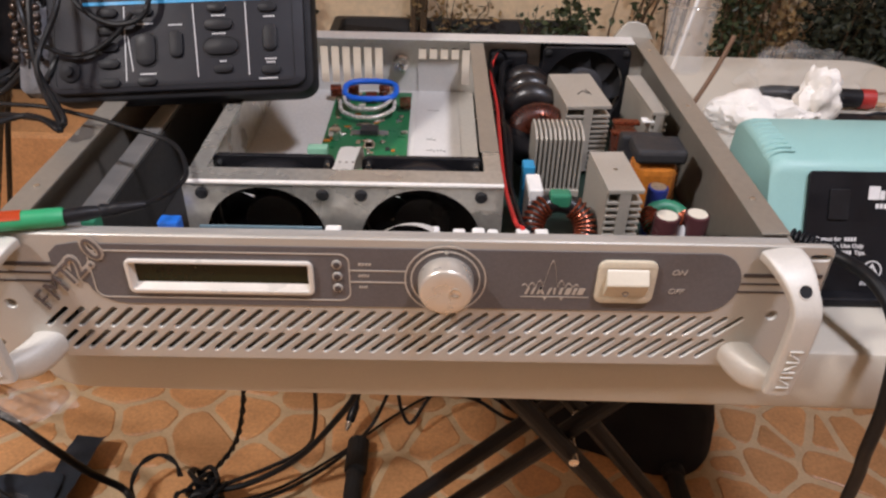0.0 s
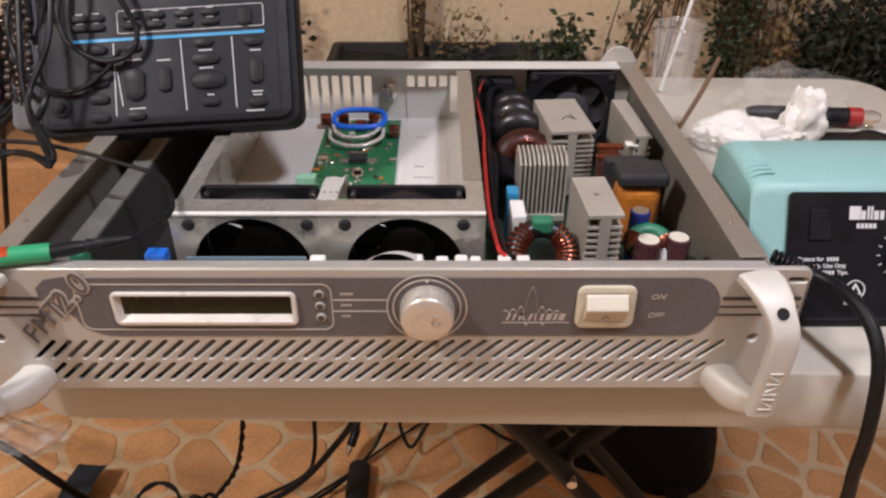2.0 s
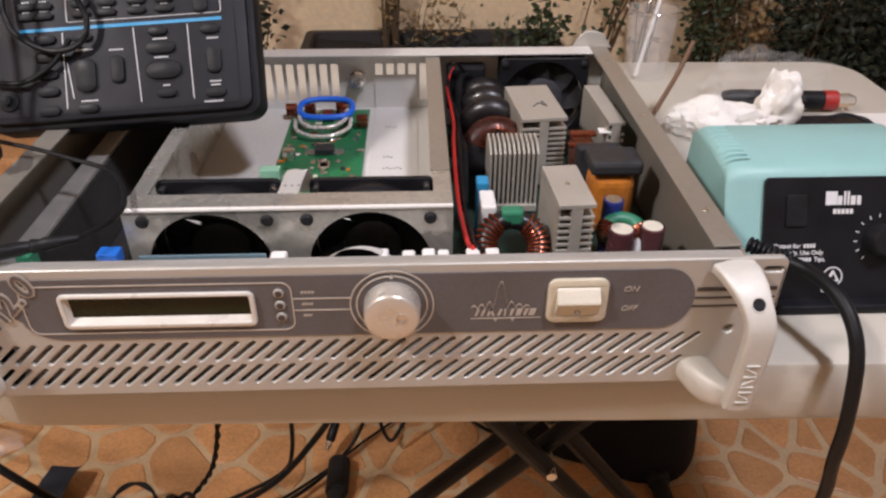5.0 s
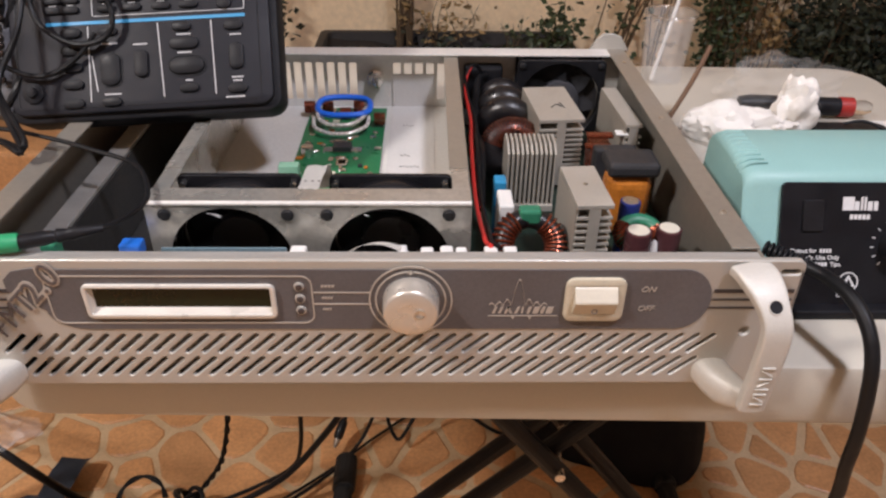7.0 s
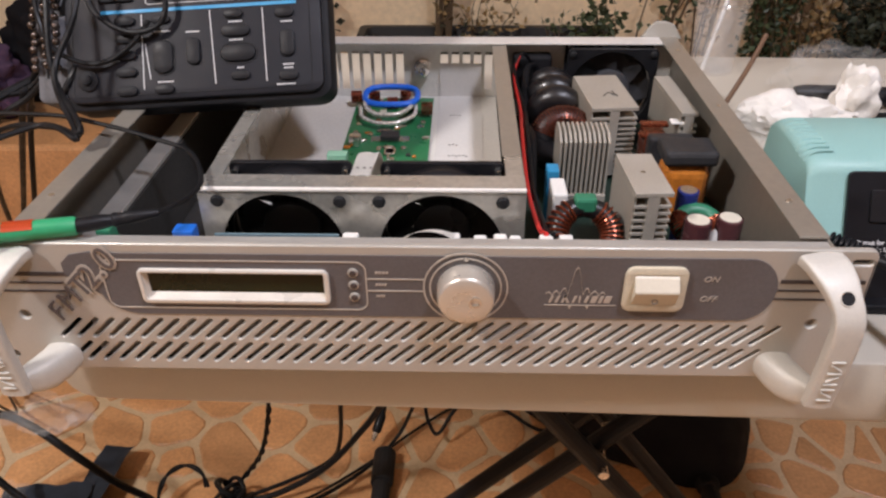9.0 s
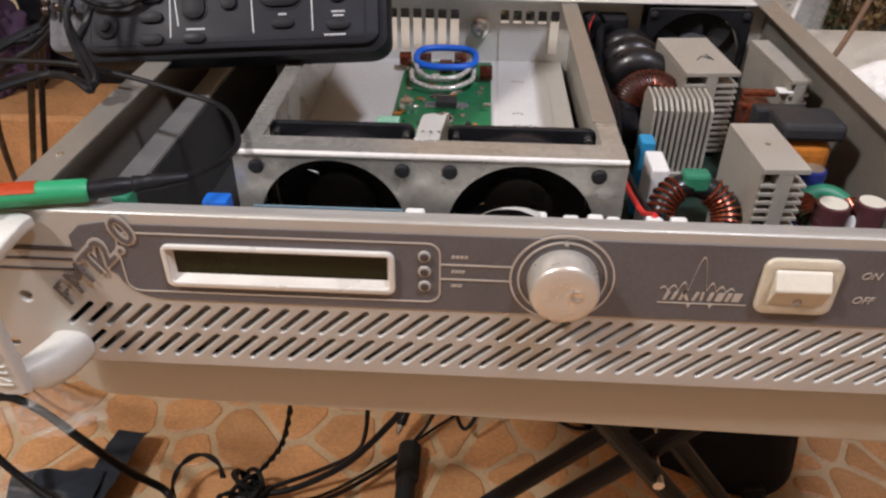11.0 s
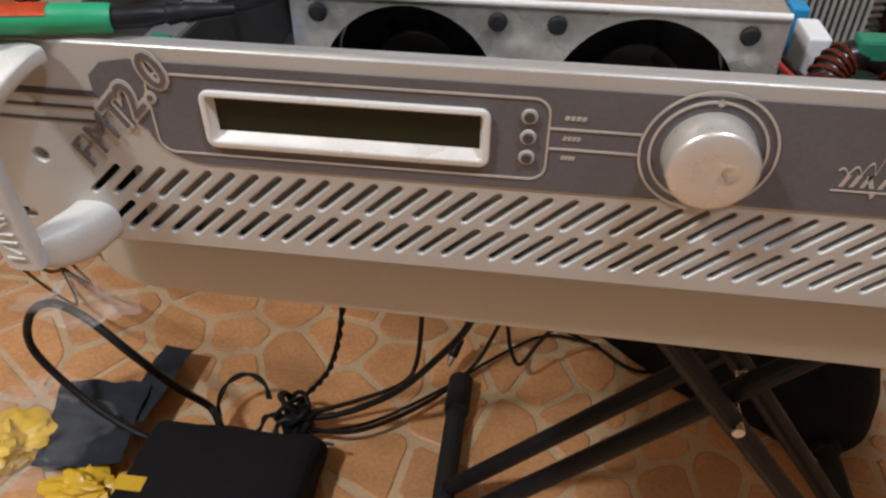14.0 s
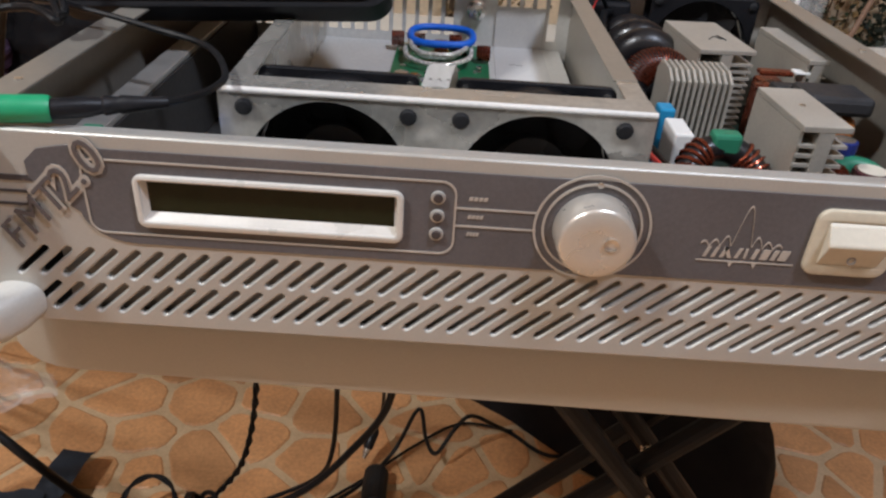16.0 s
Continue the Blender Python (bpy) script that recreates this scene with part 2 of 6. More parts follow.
def glide(pts, n=8):
    pts = [Vector(p) for p in pts]
    pts = [2 * pts[0] - pts[1]] + pts + [2 * pts[-1] - pts[-2]]
    out = []
    for i in range(1, len(pts) - 2):
        a, b, c, d = pts[i - 1:i + 3]
        for k in range(n):
            t = k / n
            out.append(0.5 * (2 * b + (c - a) * t + (2 * a - 5 * b + 4 * c - d) * t * t + (3 * b - a - 3 * c + d) * t ** 3))
    return out + [pts[-2]]


def tube(pts, r, seg=10, n=8, bm=None, closed=False, taper=None):
    bm = bm or bmesh.new()
    path = glide(pts, n) if n > 1 else [Vector(p) for p in pts]
    up = Vector((0.13, 0.21, 0.97)).normalized()
    rings = []
    for i, p in enumerate(path):
        if closed:
            d = (path[(i + 1) % len(path)] - path[i - 1]).normalized()
        else:
            d = (path[min(i + 1, len(path) - 1)] - path[max(i - 1, 0)]).normalized()
        u = d.cross(up)
        u = (u if u.length > 0.05 else d.cross(Vector((1, 0, 0)))).normalized()
        v = d.cross(u)
        rr = r * (1 if taper is None else 1 + (taper - 1) * i / max(1, len(path) - 1))
        rings.append([bm.verts.new(p + rr * (math.cos(a) * u + math.sin(a) * v)) for a in (2 * math.pi * k / seg for k in range(seg))])
    last = len(rings) if closed else len(rings) - 1
    for i in range(last):
        a, b = rings[i], rings[(i + 1) % len(rings)]
        for k in range(seg):
            bm.faces.new((a[k], a[(k + 1) % seg], b[(k + 1) % seg], b[k]))
    if not closed:
        bm.faces.new(rings[0][::-1])
        bm.faces.new(rings[-1])
    return bm


def torus(at, axis, big, small, bm=None, n=28, seg=10, squash=1.0):
    q = Vector(axis).to_track_quat("Z", "Y").to_matrix()
    pts = [Vector(at) + q @ Vector((big * math.cos(a), big * squash * math.sin(a), 0)) for a in (2 * math.pi * k / n for k in range(n))]
    return tube(pts, small, seg, 1, bm, True)


def lathe(profile, at, axis=(0, 0, 1), seg=32, bm=None):
    """profile: rows of radius, height along the axis."""
    bm = bm or bmesh.new()
    q = Vector(axis).to_track_quat("Z", "Y").to_matrix()
    rings = []
    for r, h in profile:
        rings.append([bm.verts.new(Vector(at) + q @ Vector((r * math.cos(a), r * math.sin(a), h))) for a in (2 * math.pi * k / seg for k in range(seg))])
    for a, b in zip(rings, rings[1:]):
        for k in range(seg):
            bm.faces.new((a[k], a[(k + 1) % seg], b[(k + 1) % seg], b[k]))
    bm.faces.new(rings[0][::-1])
    bm.faces.new(rings[-1])
    return bm


FRONT = Matrix(((1, 0, 0, 0), (0, 0, -1, 0), (0, 1, 0, 0), (0, 0, 0, 1)))


def evaluated(curve, m):
    ob = bpy.data.objects.new("outline", curve)
    scene.collection.objects.link(ob)
    dg = bpy.context.evaluated_depsgraph_get()
    dg.update()
    me = bpy.data.meshes.new_from_object(ob.evaluated_get(dg))
    bpy.data.objects.remove(ob)
    bpy.data.curves.remove(curve)
    bm = bmesh.new()
    bm.from_mesh(me)
    bmesh.ops.remove_doubles(bm, verts=bm.verts, dist=1e-6)
    bm.to_mesh(me)
    bm.free()
    me.transform(m)
    return me


def plate(outlines, thick, m, bevel=0.0):
    """A plate cut from closed outlines (later ones inside the first are holes), thick along its normal, its mid-plane at m."""
    c = bpy.data.curves.new("outline", "CURVE")
    c.dimensions, c.fill_mode, c.extrude, c.bevel_depth, c.bevel_resolution = "2D", "BOTH", thick / 2 - bevel, bevel, 1
    for o in outlines:
        s = c.splines.new("POLY")
        s.points.add(len(o) - 1)
        for p, q in zip(s.points, o):
            p.co = (q[0], q[1], 0, 1)
        s.use_cyclic_u = True
    return evaluated(c, m)


def lettering(text, size, m, thick=0.0003, shear=0.0, offset=0.0, align="LEFT"):
    c = bpy.data.curves.new("letters", "FONT")
    c.body, c.size, c.extrude, c.shear, c.offset, c.align_x = text, size, thick / 2, shear, offset, align
    c.resolution_u = 3
    return evaluated(c, m)


def rrect(x0, x1, z0, z1, r, n=5):
    out = []
    for cx, cz, a0 in ((x1 - r, z1 - r, 0), (x0 + r, z1 - r, 90), (x0 + r, z0 + r, 180), (x1 - r, z0 + r, 270)):
        out += [(cx + r * math.cos(radians(a0 + 90 * k / n)), cz + r * math.sin(radians(a0 + 90 * k / n))) for k in range(n + 1)]
    return out


def ring2(cx, cz, r, n=40):
    return [(cx + r * math.cos(2 * math.pi * k / n), cz + r * math.sin(2 * math.pi * k / n)) for k in range(n)]


def slot2(x0, z0, x1, z1, r, n=4):
    a = math.atan2(z1 - z0, x1 - x0)
    return [(x1 + r * math.cos(a - math.pi / 2 + math.pi * k / n), z1 + r * math.sin(a - math.pi / 2 + math.pi * k / n)) for k in range(n + 1)] + \
        [(x0 + r * math.cos(a + math.pi / 2 + math.pi * k / n), z0 + r * math.sin(a + math.pi / 2 + math.pi * k / n)) for k in range(n + 1)]


def outline_band(o, w):
    """A closed outline as a band of width w: the outline and its inset."""
    n = len(o)
    inner = []
    for i in range(n):
        a, b, c = Vector(o[i - 1]), Vector(o[i]), Vector(o[(i + 1) % n])
        d = (c - a).normalized()
        inner.append((b.x - d.y * w, b.y + d.x * w))
    return [o, inner]


def face_at(y):
    return Matrix.Translation((0, y, 0)) @ FRONT


def join(*meshes):
    bm = bmesh.new()
    for me in meshes:
        bm.from_mesh(me)
        bpy.data.meshes.remove(me)
    return bm


# ---- setting ----
solo("ground", box(-6, 6, -5, 2.2, -0.10, -0.0018), M_GROUT, "pale sandy mortar bed under irregular terracotta paving", "ground", kind="structure")
GROUND = bpy.data.objects["ground"]
solo("wall_back", box(-6, 6, 1.85, 2.05, -0.05, 3.0), M_WALL, "cream rendered garden wall behind a planter", "wall", kind="structure")
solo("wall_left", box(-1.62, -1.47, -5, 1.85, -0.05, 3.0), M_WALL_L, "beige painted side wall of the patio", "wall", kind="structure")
# the next two walls are out of view, added white as light bouncers
solo("wall_right", box(3.2, 3.4, -5, 1.85, -0.05, 3.0), M_BOUNCE_WALL, "unseen off-white wall added to close the patio and bounce light", "wall", kind="structure")
solo("wall_front", box(-1.62, 3.4, -3.2, -3.0, -0.05, 3.0), M_BOUNCE_WALL, "unseen off-white wall added behind the viewer to bounce light", "wall", kind="structure")
# slab out of view, added to carry the lamps and bounce their light
solo("ceiling", box(-1.62, 3.4, -3.2, 0.9, 2.5, 2.6), M_BOUNCE_SLAB, "unseen white slab added overhead to carry the lamps and bounce light", "ceiling", kind="structure")

# unseen fixtures, added around the two overhead lamps
lamp = thing("ceiling_light", (LAMPS[0][0], LAMPS[0][1], 2.5), "unseen round light fixture added around an overhead lamp", "lamp", "ceiling lights")
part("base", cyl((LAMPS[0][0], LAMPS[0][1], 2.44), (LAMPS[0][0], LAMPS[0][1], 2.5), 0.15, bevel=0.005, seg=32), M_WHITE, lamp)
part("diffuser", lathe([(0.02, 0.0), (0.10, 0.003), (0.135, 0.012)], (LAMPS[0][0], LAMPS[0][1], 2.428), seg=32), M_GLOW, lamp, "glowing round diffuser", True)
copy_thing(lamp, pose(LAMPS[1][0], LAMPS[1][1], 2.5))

# raised planter along the garden wall
planter = thing("planter", (0.145, 1.62, 0), "long low black planter filled with dark soil along the wall", "planter")
part("trough", plate([rrect(-0.27, 0.44, 1.44, 1.80, 0.02), rrect(-0.25, 0.42, 1.46, 1.78, 0.02)], 0.415, pose(0, 0, 0.2085)), M_PLANTER, planter)
soil = bmesh.new()
bmesh.ops.create_grid(soil, x_segments=60, y_segments=8, size=0.5, matrix=pose(0.085, 1.62, 0.385) @ Matrix.Diagonal((0.68, 0.33, 1, 1)))
for v in soil.verts:
    v.co.z += 0.03 * noise.noise(v.co * 9)
part("soil", soil, M_SOIL, planter)

# ---- table ----
TX0, TX1, TY0, TY1 = -0.250, 0.565, 0.026, 0.575
ASKEW = pose(-0.16, 0.027, 0, 0, 0, -1.2) @ Matrix.Translation((0.16, -0.027, 0))
table = thing("folding_table", (0.15, 0.28, 0), "ivory plastic folding table on crossed black legs", "table")
top = plate([rrect(TX0, TX1, TY0, TY1, 0.045, 8)], 0.0495, ASKEW @ pose(0, 0, 0.71645), 0.004)
part("tabletop", top, M_TABLE, table, "ivory moulded plastic tabletop", True)
part("rim_groove", plate(outline_band(rrect(TX0 - 0.0012, TX1 + 0.0012, TY0 - 0.0012, TY1 + 0.0012, 0.046, 8), 0.006), 0.003, ASKEW @ pose(0, 0, 0.7120)), M_TABLE, table)
for x0, x1, y in ((-0.075, 0.440, 0.265), (-0.035, 0.450, 0.335)):
    part("leg", tube([(x0, y, 0.694), (x1, y, 0.030)], 0.0118, 14, 1), M_LEG, table)
for x0, x1, y in ((0.500, -0.120, 0.292), (0.515, -0.100, 0.362)):
    part("leg", tube([(x0, y, 0.694), (x1, y, 0.030)], 0.0118, 14, 1), M_LEG, table)
for x, y, z in ((0.193, 0.248, 0.355), (0.207, 0.318, 0.362)):
    part("pivot_bolt", cyl((x, y, z), (x, y + 0.055, z), 0.0065, seg=12, bevel=0.001), M_CHROME, table, "bright pivot bolt")
for x in (-0.105, 0.445):
    part("foot_bar", tube([(x, 0.10, 0.022), (x, 0.52, 0.022)], 0.0155, 14, 1), M_BLACKM, table, "black foot bar with rubber ends")
    for y0, y1 in ((0.06, 0.12), (0.50, 0.57)):
        part("foot_cap", cyl((x, y0, 0.0225), (x, y1, 0.0225), 0.0195, seg=16, bevel=0.004), M_BLACKM, table)

# ---- rack transmitter ----
PZ0, PZ1 = 0.7425, 0.8290
rack = thing("rack_transmitter", (0, 0.18, 0.742), "open silver rack transmitter with lid removed, on the table", "transmitter")

holes = []
UP0, UP1, LO0, LO1 = 0.7665, 0.7785, 0.7494, 0.7614
for i in range(43):
    x = -0.2022 + i * 0.00934
    holes.append(slot2(x, UP0, x + 0.0128, UP1, 0.0022))
    if i < 42:
        x += 0.0018
        holes.append(slot2(x, LO0, x + 0.0128, LO1, 0.0022))
for s in (-1, 1):
    holes.append(slot2(s * 0.2360 - 0.0040, 0.8222, s * 0.2360 + 0.0040, 0.8222, 0.0026))
    holes.append(slot2(s * 0.2375 - 0.0035, 0.7525, s * 0.2375 + 0.0035, 0.7525, 0.0026))
    holes.append(ring2(s * 0.2195, 0.7815, 0.0040, 20))
holes.append(rrect(-0.1452, -0.0467, 0.7952, 0.8137, 0.001))
panel = part("front_panel", plate([rrect(-0.2424, 0.2424, PZ0, PZ1, 0.004)] + holes, 0.004, face_at(0.002), 0.0009), M_PANEL, rack, "silver lacquered front panel with slanted vent slots")

# printed grey field with its lines
field = [(-0.1585, 0.8243), (0.178, 0.8243)] + [(0.178 + 0.0175 * math.sin(radians(a)), 0.8040 + 0.0203 * math.cos(radians(a))) for a in range(10, 180, 10)] + \
    [(0.178, 0.7837), (-0.150, 0.7837)] + [(-0.150 - 0.021 * math.sin(radians(a)), 0.798 - 0.0143 * math.cos(radians(a))) for a in range(15, 95, 10)] + \
    [(-0.180, 0.8030), (-0.1885, 0.8105), (-0.1885, 0.8175), (-0.183, 0.8228), (-0.172, 0.8250)]
part("printed_field", plate([field[::-1], rrect(-0.1452, -0.0467, 0.7952, 0.8137, 0.001), ring2(0.1305, 0.803, 0.012)], 0.0006, face_at(-0.0003)), M_PRINT, panel, "dark grey printed field")
box_line = rrect(-0.168, -0.0240, 0.7880, 0.8205, 0.006)
part("printed_frame", plate(outline_band(box_line, 0.0008), 0.0004, face_at(-0.0008)), M_LINE, panel)
for z in (0.8093, 0.8015):
    part("printed_line", plate([[(-0.0240, z - 0.0004), (0.0075, z - 0.0004), (0.0075, z + 0.0004), (-0.0240, z + 0.0004)]], 0.0004, face_at(-0.0008)), M_LINE, panel)
for r in (0.0230, 0.0196):
    part("dial_ring", plate([ring2(0.0292, 0.8040, r, 60), ring2(0.0292, 0.8040, r - 0.0009, 60)], 0.0005, face_at(-0.0010)), M_LINE, panel, "printed ring round the knob")
for i, (z, w) in enumerate(((0.8128, 0.0075), (0.8050, 0.0062), (0.7973, 0.0050))):
    for k in range(4):
        x = -0.0195 + k * w / 4
        part("print_mark", plate([[(x, z), (x + w / 5.2, z), (x + w / 5.2 + 0.0004, z + 0.0015), (x + 0.0004, z + 0.0015)]], 0.0003, face_at(-0.0008)), M_LINE, panel)
    lz = (0.8133, 0.8053, 0.7973)[i]
    led = part("indicator", cyl((-0.0312, -0.0016, lz), (-0.0312, 0.001, lz), 0.0029, seg=18, bevel=0.0006), M_PANEL, panel, "small indicator in a bright ring")
    part("lens", cyl((-0.0312, -0.0024, lz), (-0.0312, -0.0010, lz), 0.0019, seg=14, bevel=0.0004), M_LED, led, "dark lens")
for s in (-1, 1):
    for k, (z, h, a, b) in enumerate(((0.8100, 0.0024, 0.1962, 0.2405), (0.8042, 0.0012, 0.1960, 0.2405), (0.7985, 0.0012, 0.1948, 0.2405))):
        a2 = a - (0.018 if s < 0 and k == 0 else 0.008 if s < 0 else 0)
        x0, x1 = sorted((s * a2, s * b))
        part("stripe", plate([[(x0, z - h / 2), (x1, z - h / 2), (x1, z + h / 2), (x0, z + h / 2)]], 0.0003, face_at(-0.00025)), M_DARKLINE, panel)
    part("panel_screw", lathe([(0.0041, -0.0030), (0.0039, -0.0016), (0.0030, -0.0022), (0.0016, -0.0024), (0.0014, -0.0034), (0.0003, -0.0035)], (s * 0.2195, 0.0, 0.7815), (0, -1, 0), 20), M_STEEL_DULL, panel, "countersunk panel screw", True)

# slanted model lettering: light halo under dark letters
advance = 0.0
for k, (ch, step) in enumerate((("F", 0.0098), ("M", 0.0136), ("T", 0.0098), ("2", 0.0104), (".", 0.0056), ("0", 0.0))):
    size = 0.0172 + 0.0004 * k
    at_ = pose(-0.1985, 0.7775, 0, 0, 0, 45.0) @ Matrix.Translation((advance, 0, 0))
    if k > 1:
        part("letter_halo", lettering(ch, size, face_at(-0.0007 - 0.00006 * k) @ at_, 0.0004, 0.22, 0.0013), M_LINE, panel)
    part("model_letter", lettering(ch, size, face_at(-0.0014 - 0.00003 * k) @ at_, 0.0004, 0.22), M_LETTER, panel, "dark slanted model lettering")
    advance += step
for text, z in (("ON", 0.8098), ("OFF", 0.7968)):
    part("switch_lettering", lettering(text, 0.0052, face_at(-0.0009) @ pose(0.1550, z, 0), 0.0003, 0.3), M_LINE, panel)

# maker's mark as plain shapes: a peaked curve over slanting strokes
wave = []
for k in range(81):
    u = (k - 40) * 0.30
    wave.append((0.0885 + (k - 40) * 0.00040, 0.8000 + 0.0185 * abs(math.sin(u + 1e-6) / (u + 1e-6)) ** (1.0 if abs(u) < math.pi else 0.85)))
part("maker_curve", plate([wave + [(x, z - 0.0008) for x, z in wave[::-1]]], 0.0003, face_at(-0.0008)), M_LINE, panel, "printed spectrum curve")
for k, (x, w, lean) in enumerate(((0.0742, 0.0014, 0.0016), (0.0776, 0.0014, 0.0016), (0.0810, 0.0014, 0.0016), (0.0842, 0.0016, -0.0020), (0.0868, 0.0014, 0.0016), (0.0905, 0.0010, 0.0004), (0.0935, 0.0016, 0.0012), (0.0968, 0.0030, 0.0012), (0.1010, 0.0018, 0.0014), (0.1040, 0.0034, 0.0012))):
    part("maker_stroke", plate([[(x, 0.7950), (x + w, 0.7950), (x + w + lean, 0.7996), (x + lean, 0.7996)]], 0.0003, face_at(-0.00085)), M_LINE, panel)
part("maker_underline", plate([[(0.0722, 0.7930), (0.1110, 0.7930), (0.1110, 0.7936), (0.0722, 0.7936)]], 0.0003, face_at(-0.0008)), M_LINE, panel)
for x in (0.0860, 0.0955):
    part("maker_tick", plate([[(x - 0.0010, 0.7930), (x, 0.7906), (x + 0.0010, 0.7930)]], 0.0003, face_at(-0.00085)), M_LINE, panel)

# display
disp = part("display_bezel", plate([rrect(-0.1474, -0.0450, 0.7932, 0.8144, 0.003), rrect(-0.1464, -0.0462, 0.7946, 0.8136, 0.002)], 0.0026, face_at(-0.0013), 0.0008), M_BEZEL, rack, "bright silver display bezel", True)
lip = bmesh.new()
x0, x1, z0, z1 = -0.1466, -0.0460, 0.7944, 0.8138
outer = [(x0, z0), (x1, z0), (x1, z1), (x0, z1)]
inner = [(-0.1436, 0.7985), (-0.0480, 0.7985), (-0.0480, 0.8132), (-0.1436, 0.8132)]
vo = [lip.verts.new((x, -0.0024, z)) for x, z in outer]
vi = [lip.verts.new((x, 0.0012, z)) for x, z in inner]
for k in range(4):
    lip.faces.new((vo[k], vo[(k + 1) % 4], vi[(k + 1) % 4], vi[k]))
part("bezel_slope", lip, M_BEZEL, disp)
part("display_glass", box(-0.1446, -0.0472, 0.0010, 0.0032, 0.7975, 0.8135), M_LCD, disp, "dark unlit green display glass")

# knob
knob = part("tuning_knob", lathe([(0.0156, 0.0), (0.0156, 0.001), (0.0150, 0.0112), (0.0143, 0.0124), (0.0132, 0.0129), (0.006, 0.0126), (0.001, 0.0124)], (0.0294, -0.0008, 0.8040), (0, -1, 0), 48), M_KNOB, rack, "satin aluminium tuning knob", True)
part("finger_dimple", lathe([(0.0022, 0.0), (0.0028, 0.0005), (0.0028, 0.0012), (0.0020, 0.0008), (0.0008, 0.0004)], (0.0345, -0.0129, 0.8045), (0, -1, 0), 18), M_CHROME, knob, "", True)
part("index_dot", cyl((0.0294, -0.0020, 0.8232), (0.0294, -0.0008, 0.8232), 0.0012, seg=12), M_CHROME, knob)

# rocker switch
sw = part("switch_frame", plate([rrect(0.1148, 0.1458, 0.7918, 0.8185, 0.004), rrect(0.1182, 0.1424, 0.7950, 0.8154, 0.001)], 0.0030, face_at(-0.0015), 0.0012), M_IVORY_FRAME, rack, "ivory mains switch frame", True)
rk = bmesh.new()
prof = [(0.002, 0.8150), (-0.0022, 0.8146), (-0.0034, 0.8136), (-0.0074, 0.8072), (-0.0076, 0.8062), (-0.0032, 0.7966), (-0.0024, 0.7954), (0.002, 0.7952)]
va = [rk.verts.new((0.1185, y, z)) for y, z in prof]
vb = [rk.verts.new((0.1421, y, z)) for y, z in prof]
for k in range(len(prof)):
    rk.faces.new((va[k], va[(k + 1) % len(prof)], vb[(k + 1) % len(prof)], vb[k]))
rk.faces.new(va)
rk.faces.new(vb[::-1])
bmesh.ops.bevel(rk, geom=rk.edges[:], offset=0.0005, segments=2, affect="EDGES", profile=0.5)
rocker = part("rocker", rk, M_CREAM, sw, "ivory rocker pressed at the bottom")
part("off_mark", plate([ring2(0.1303, 0.7995, 0.0018, 20), ring2(0.1303, 0.7995, 0.0011, 20)], 0.0003, face_at(-0.0052)), M_GREYINK, sw)


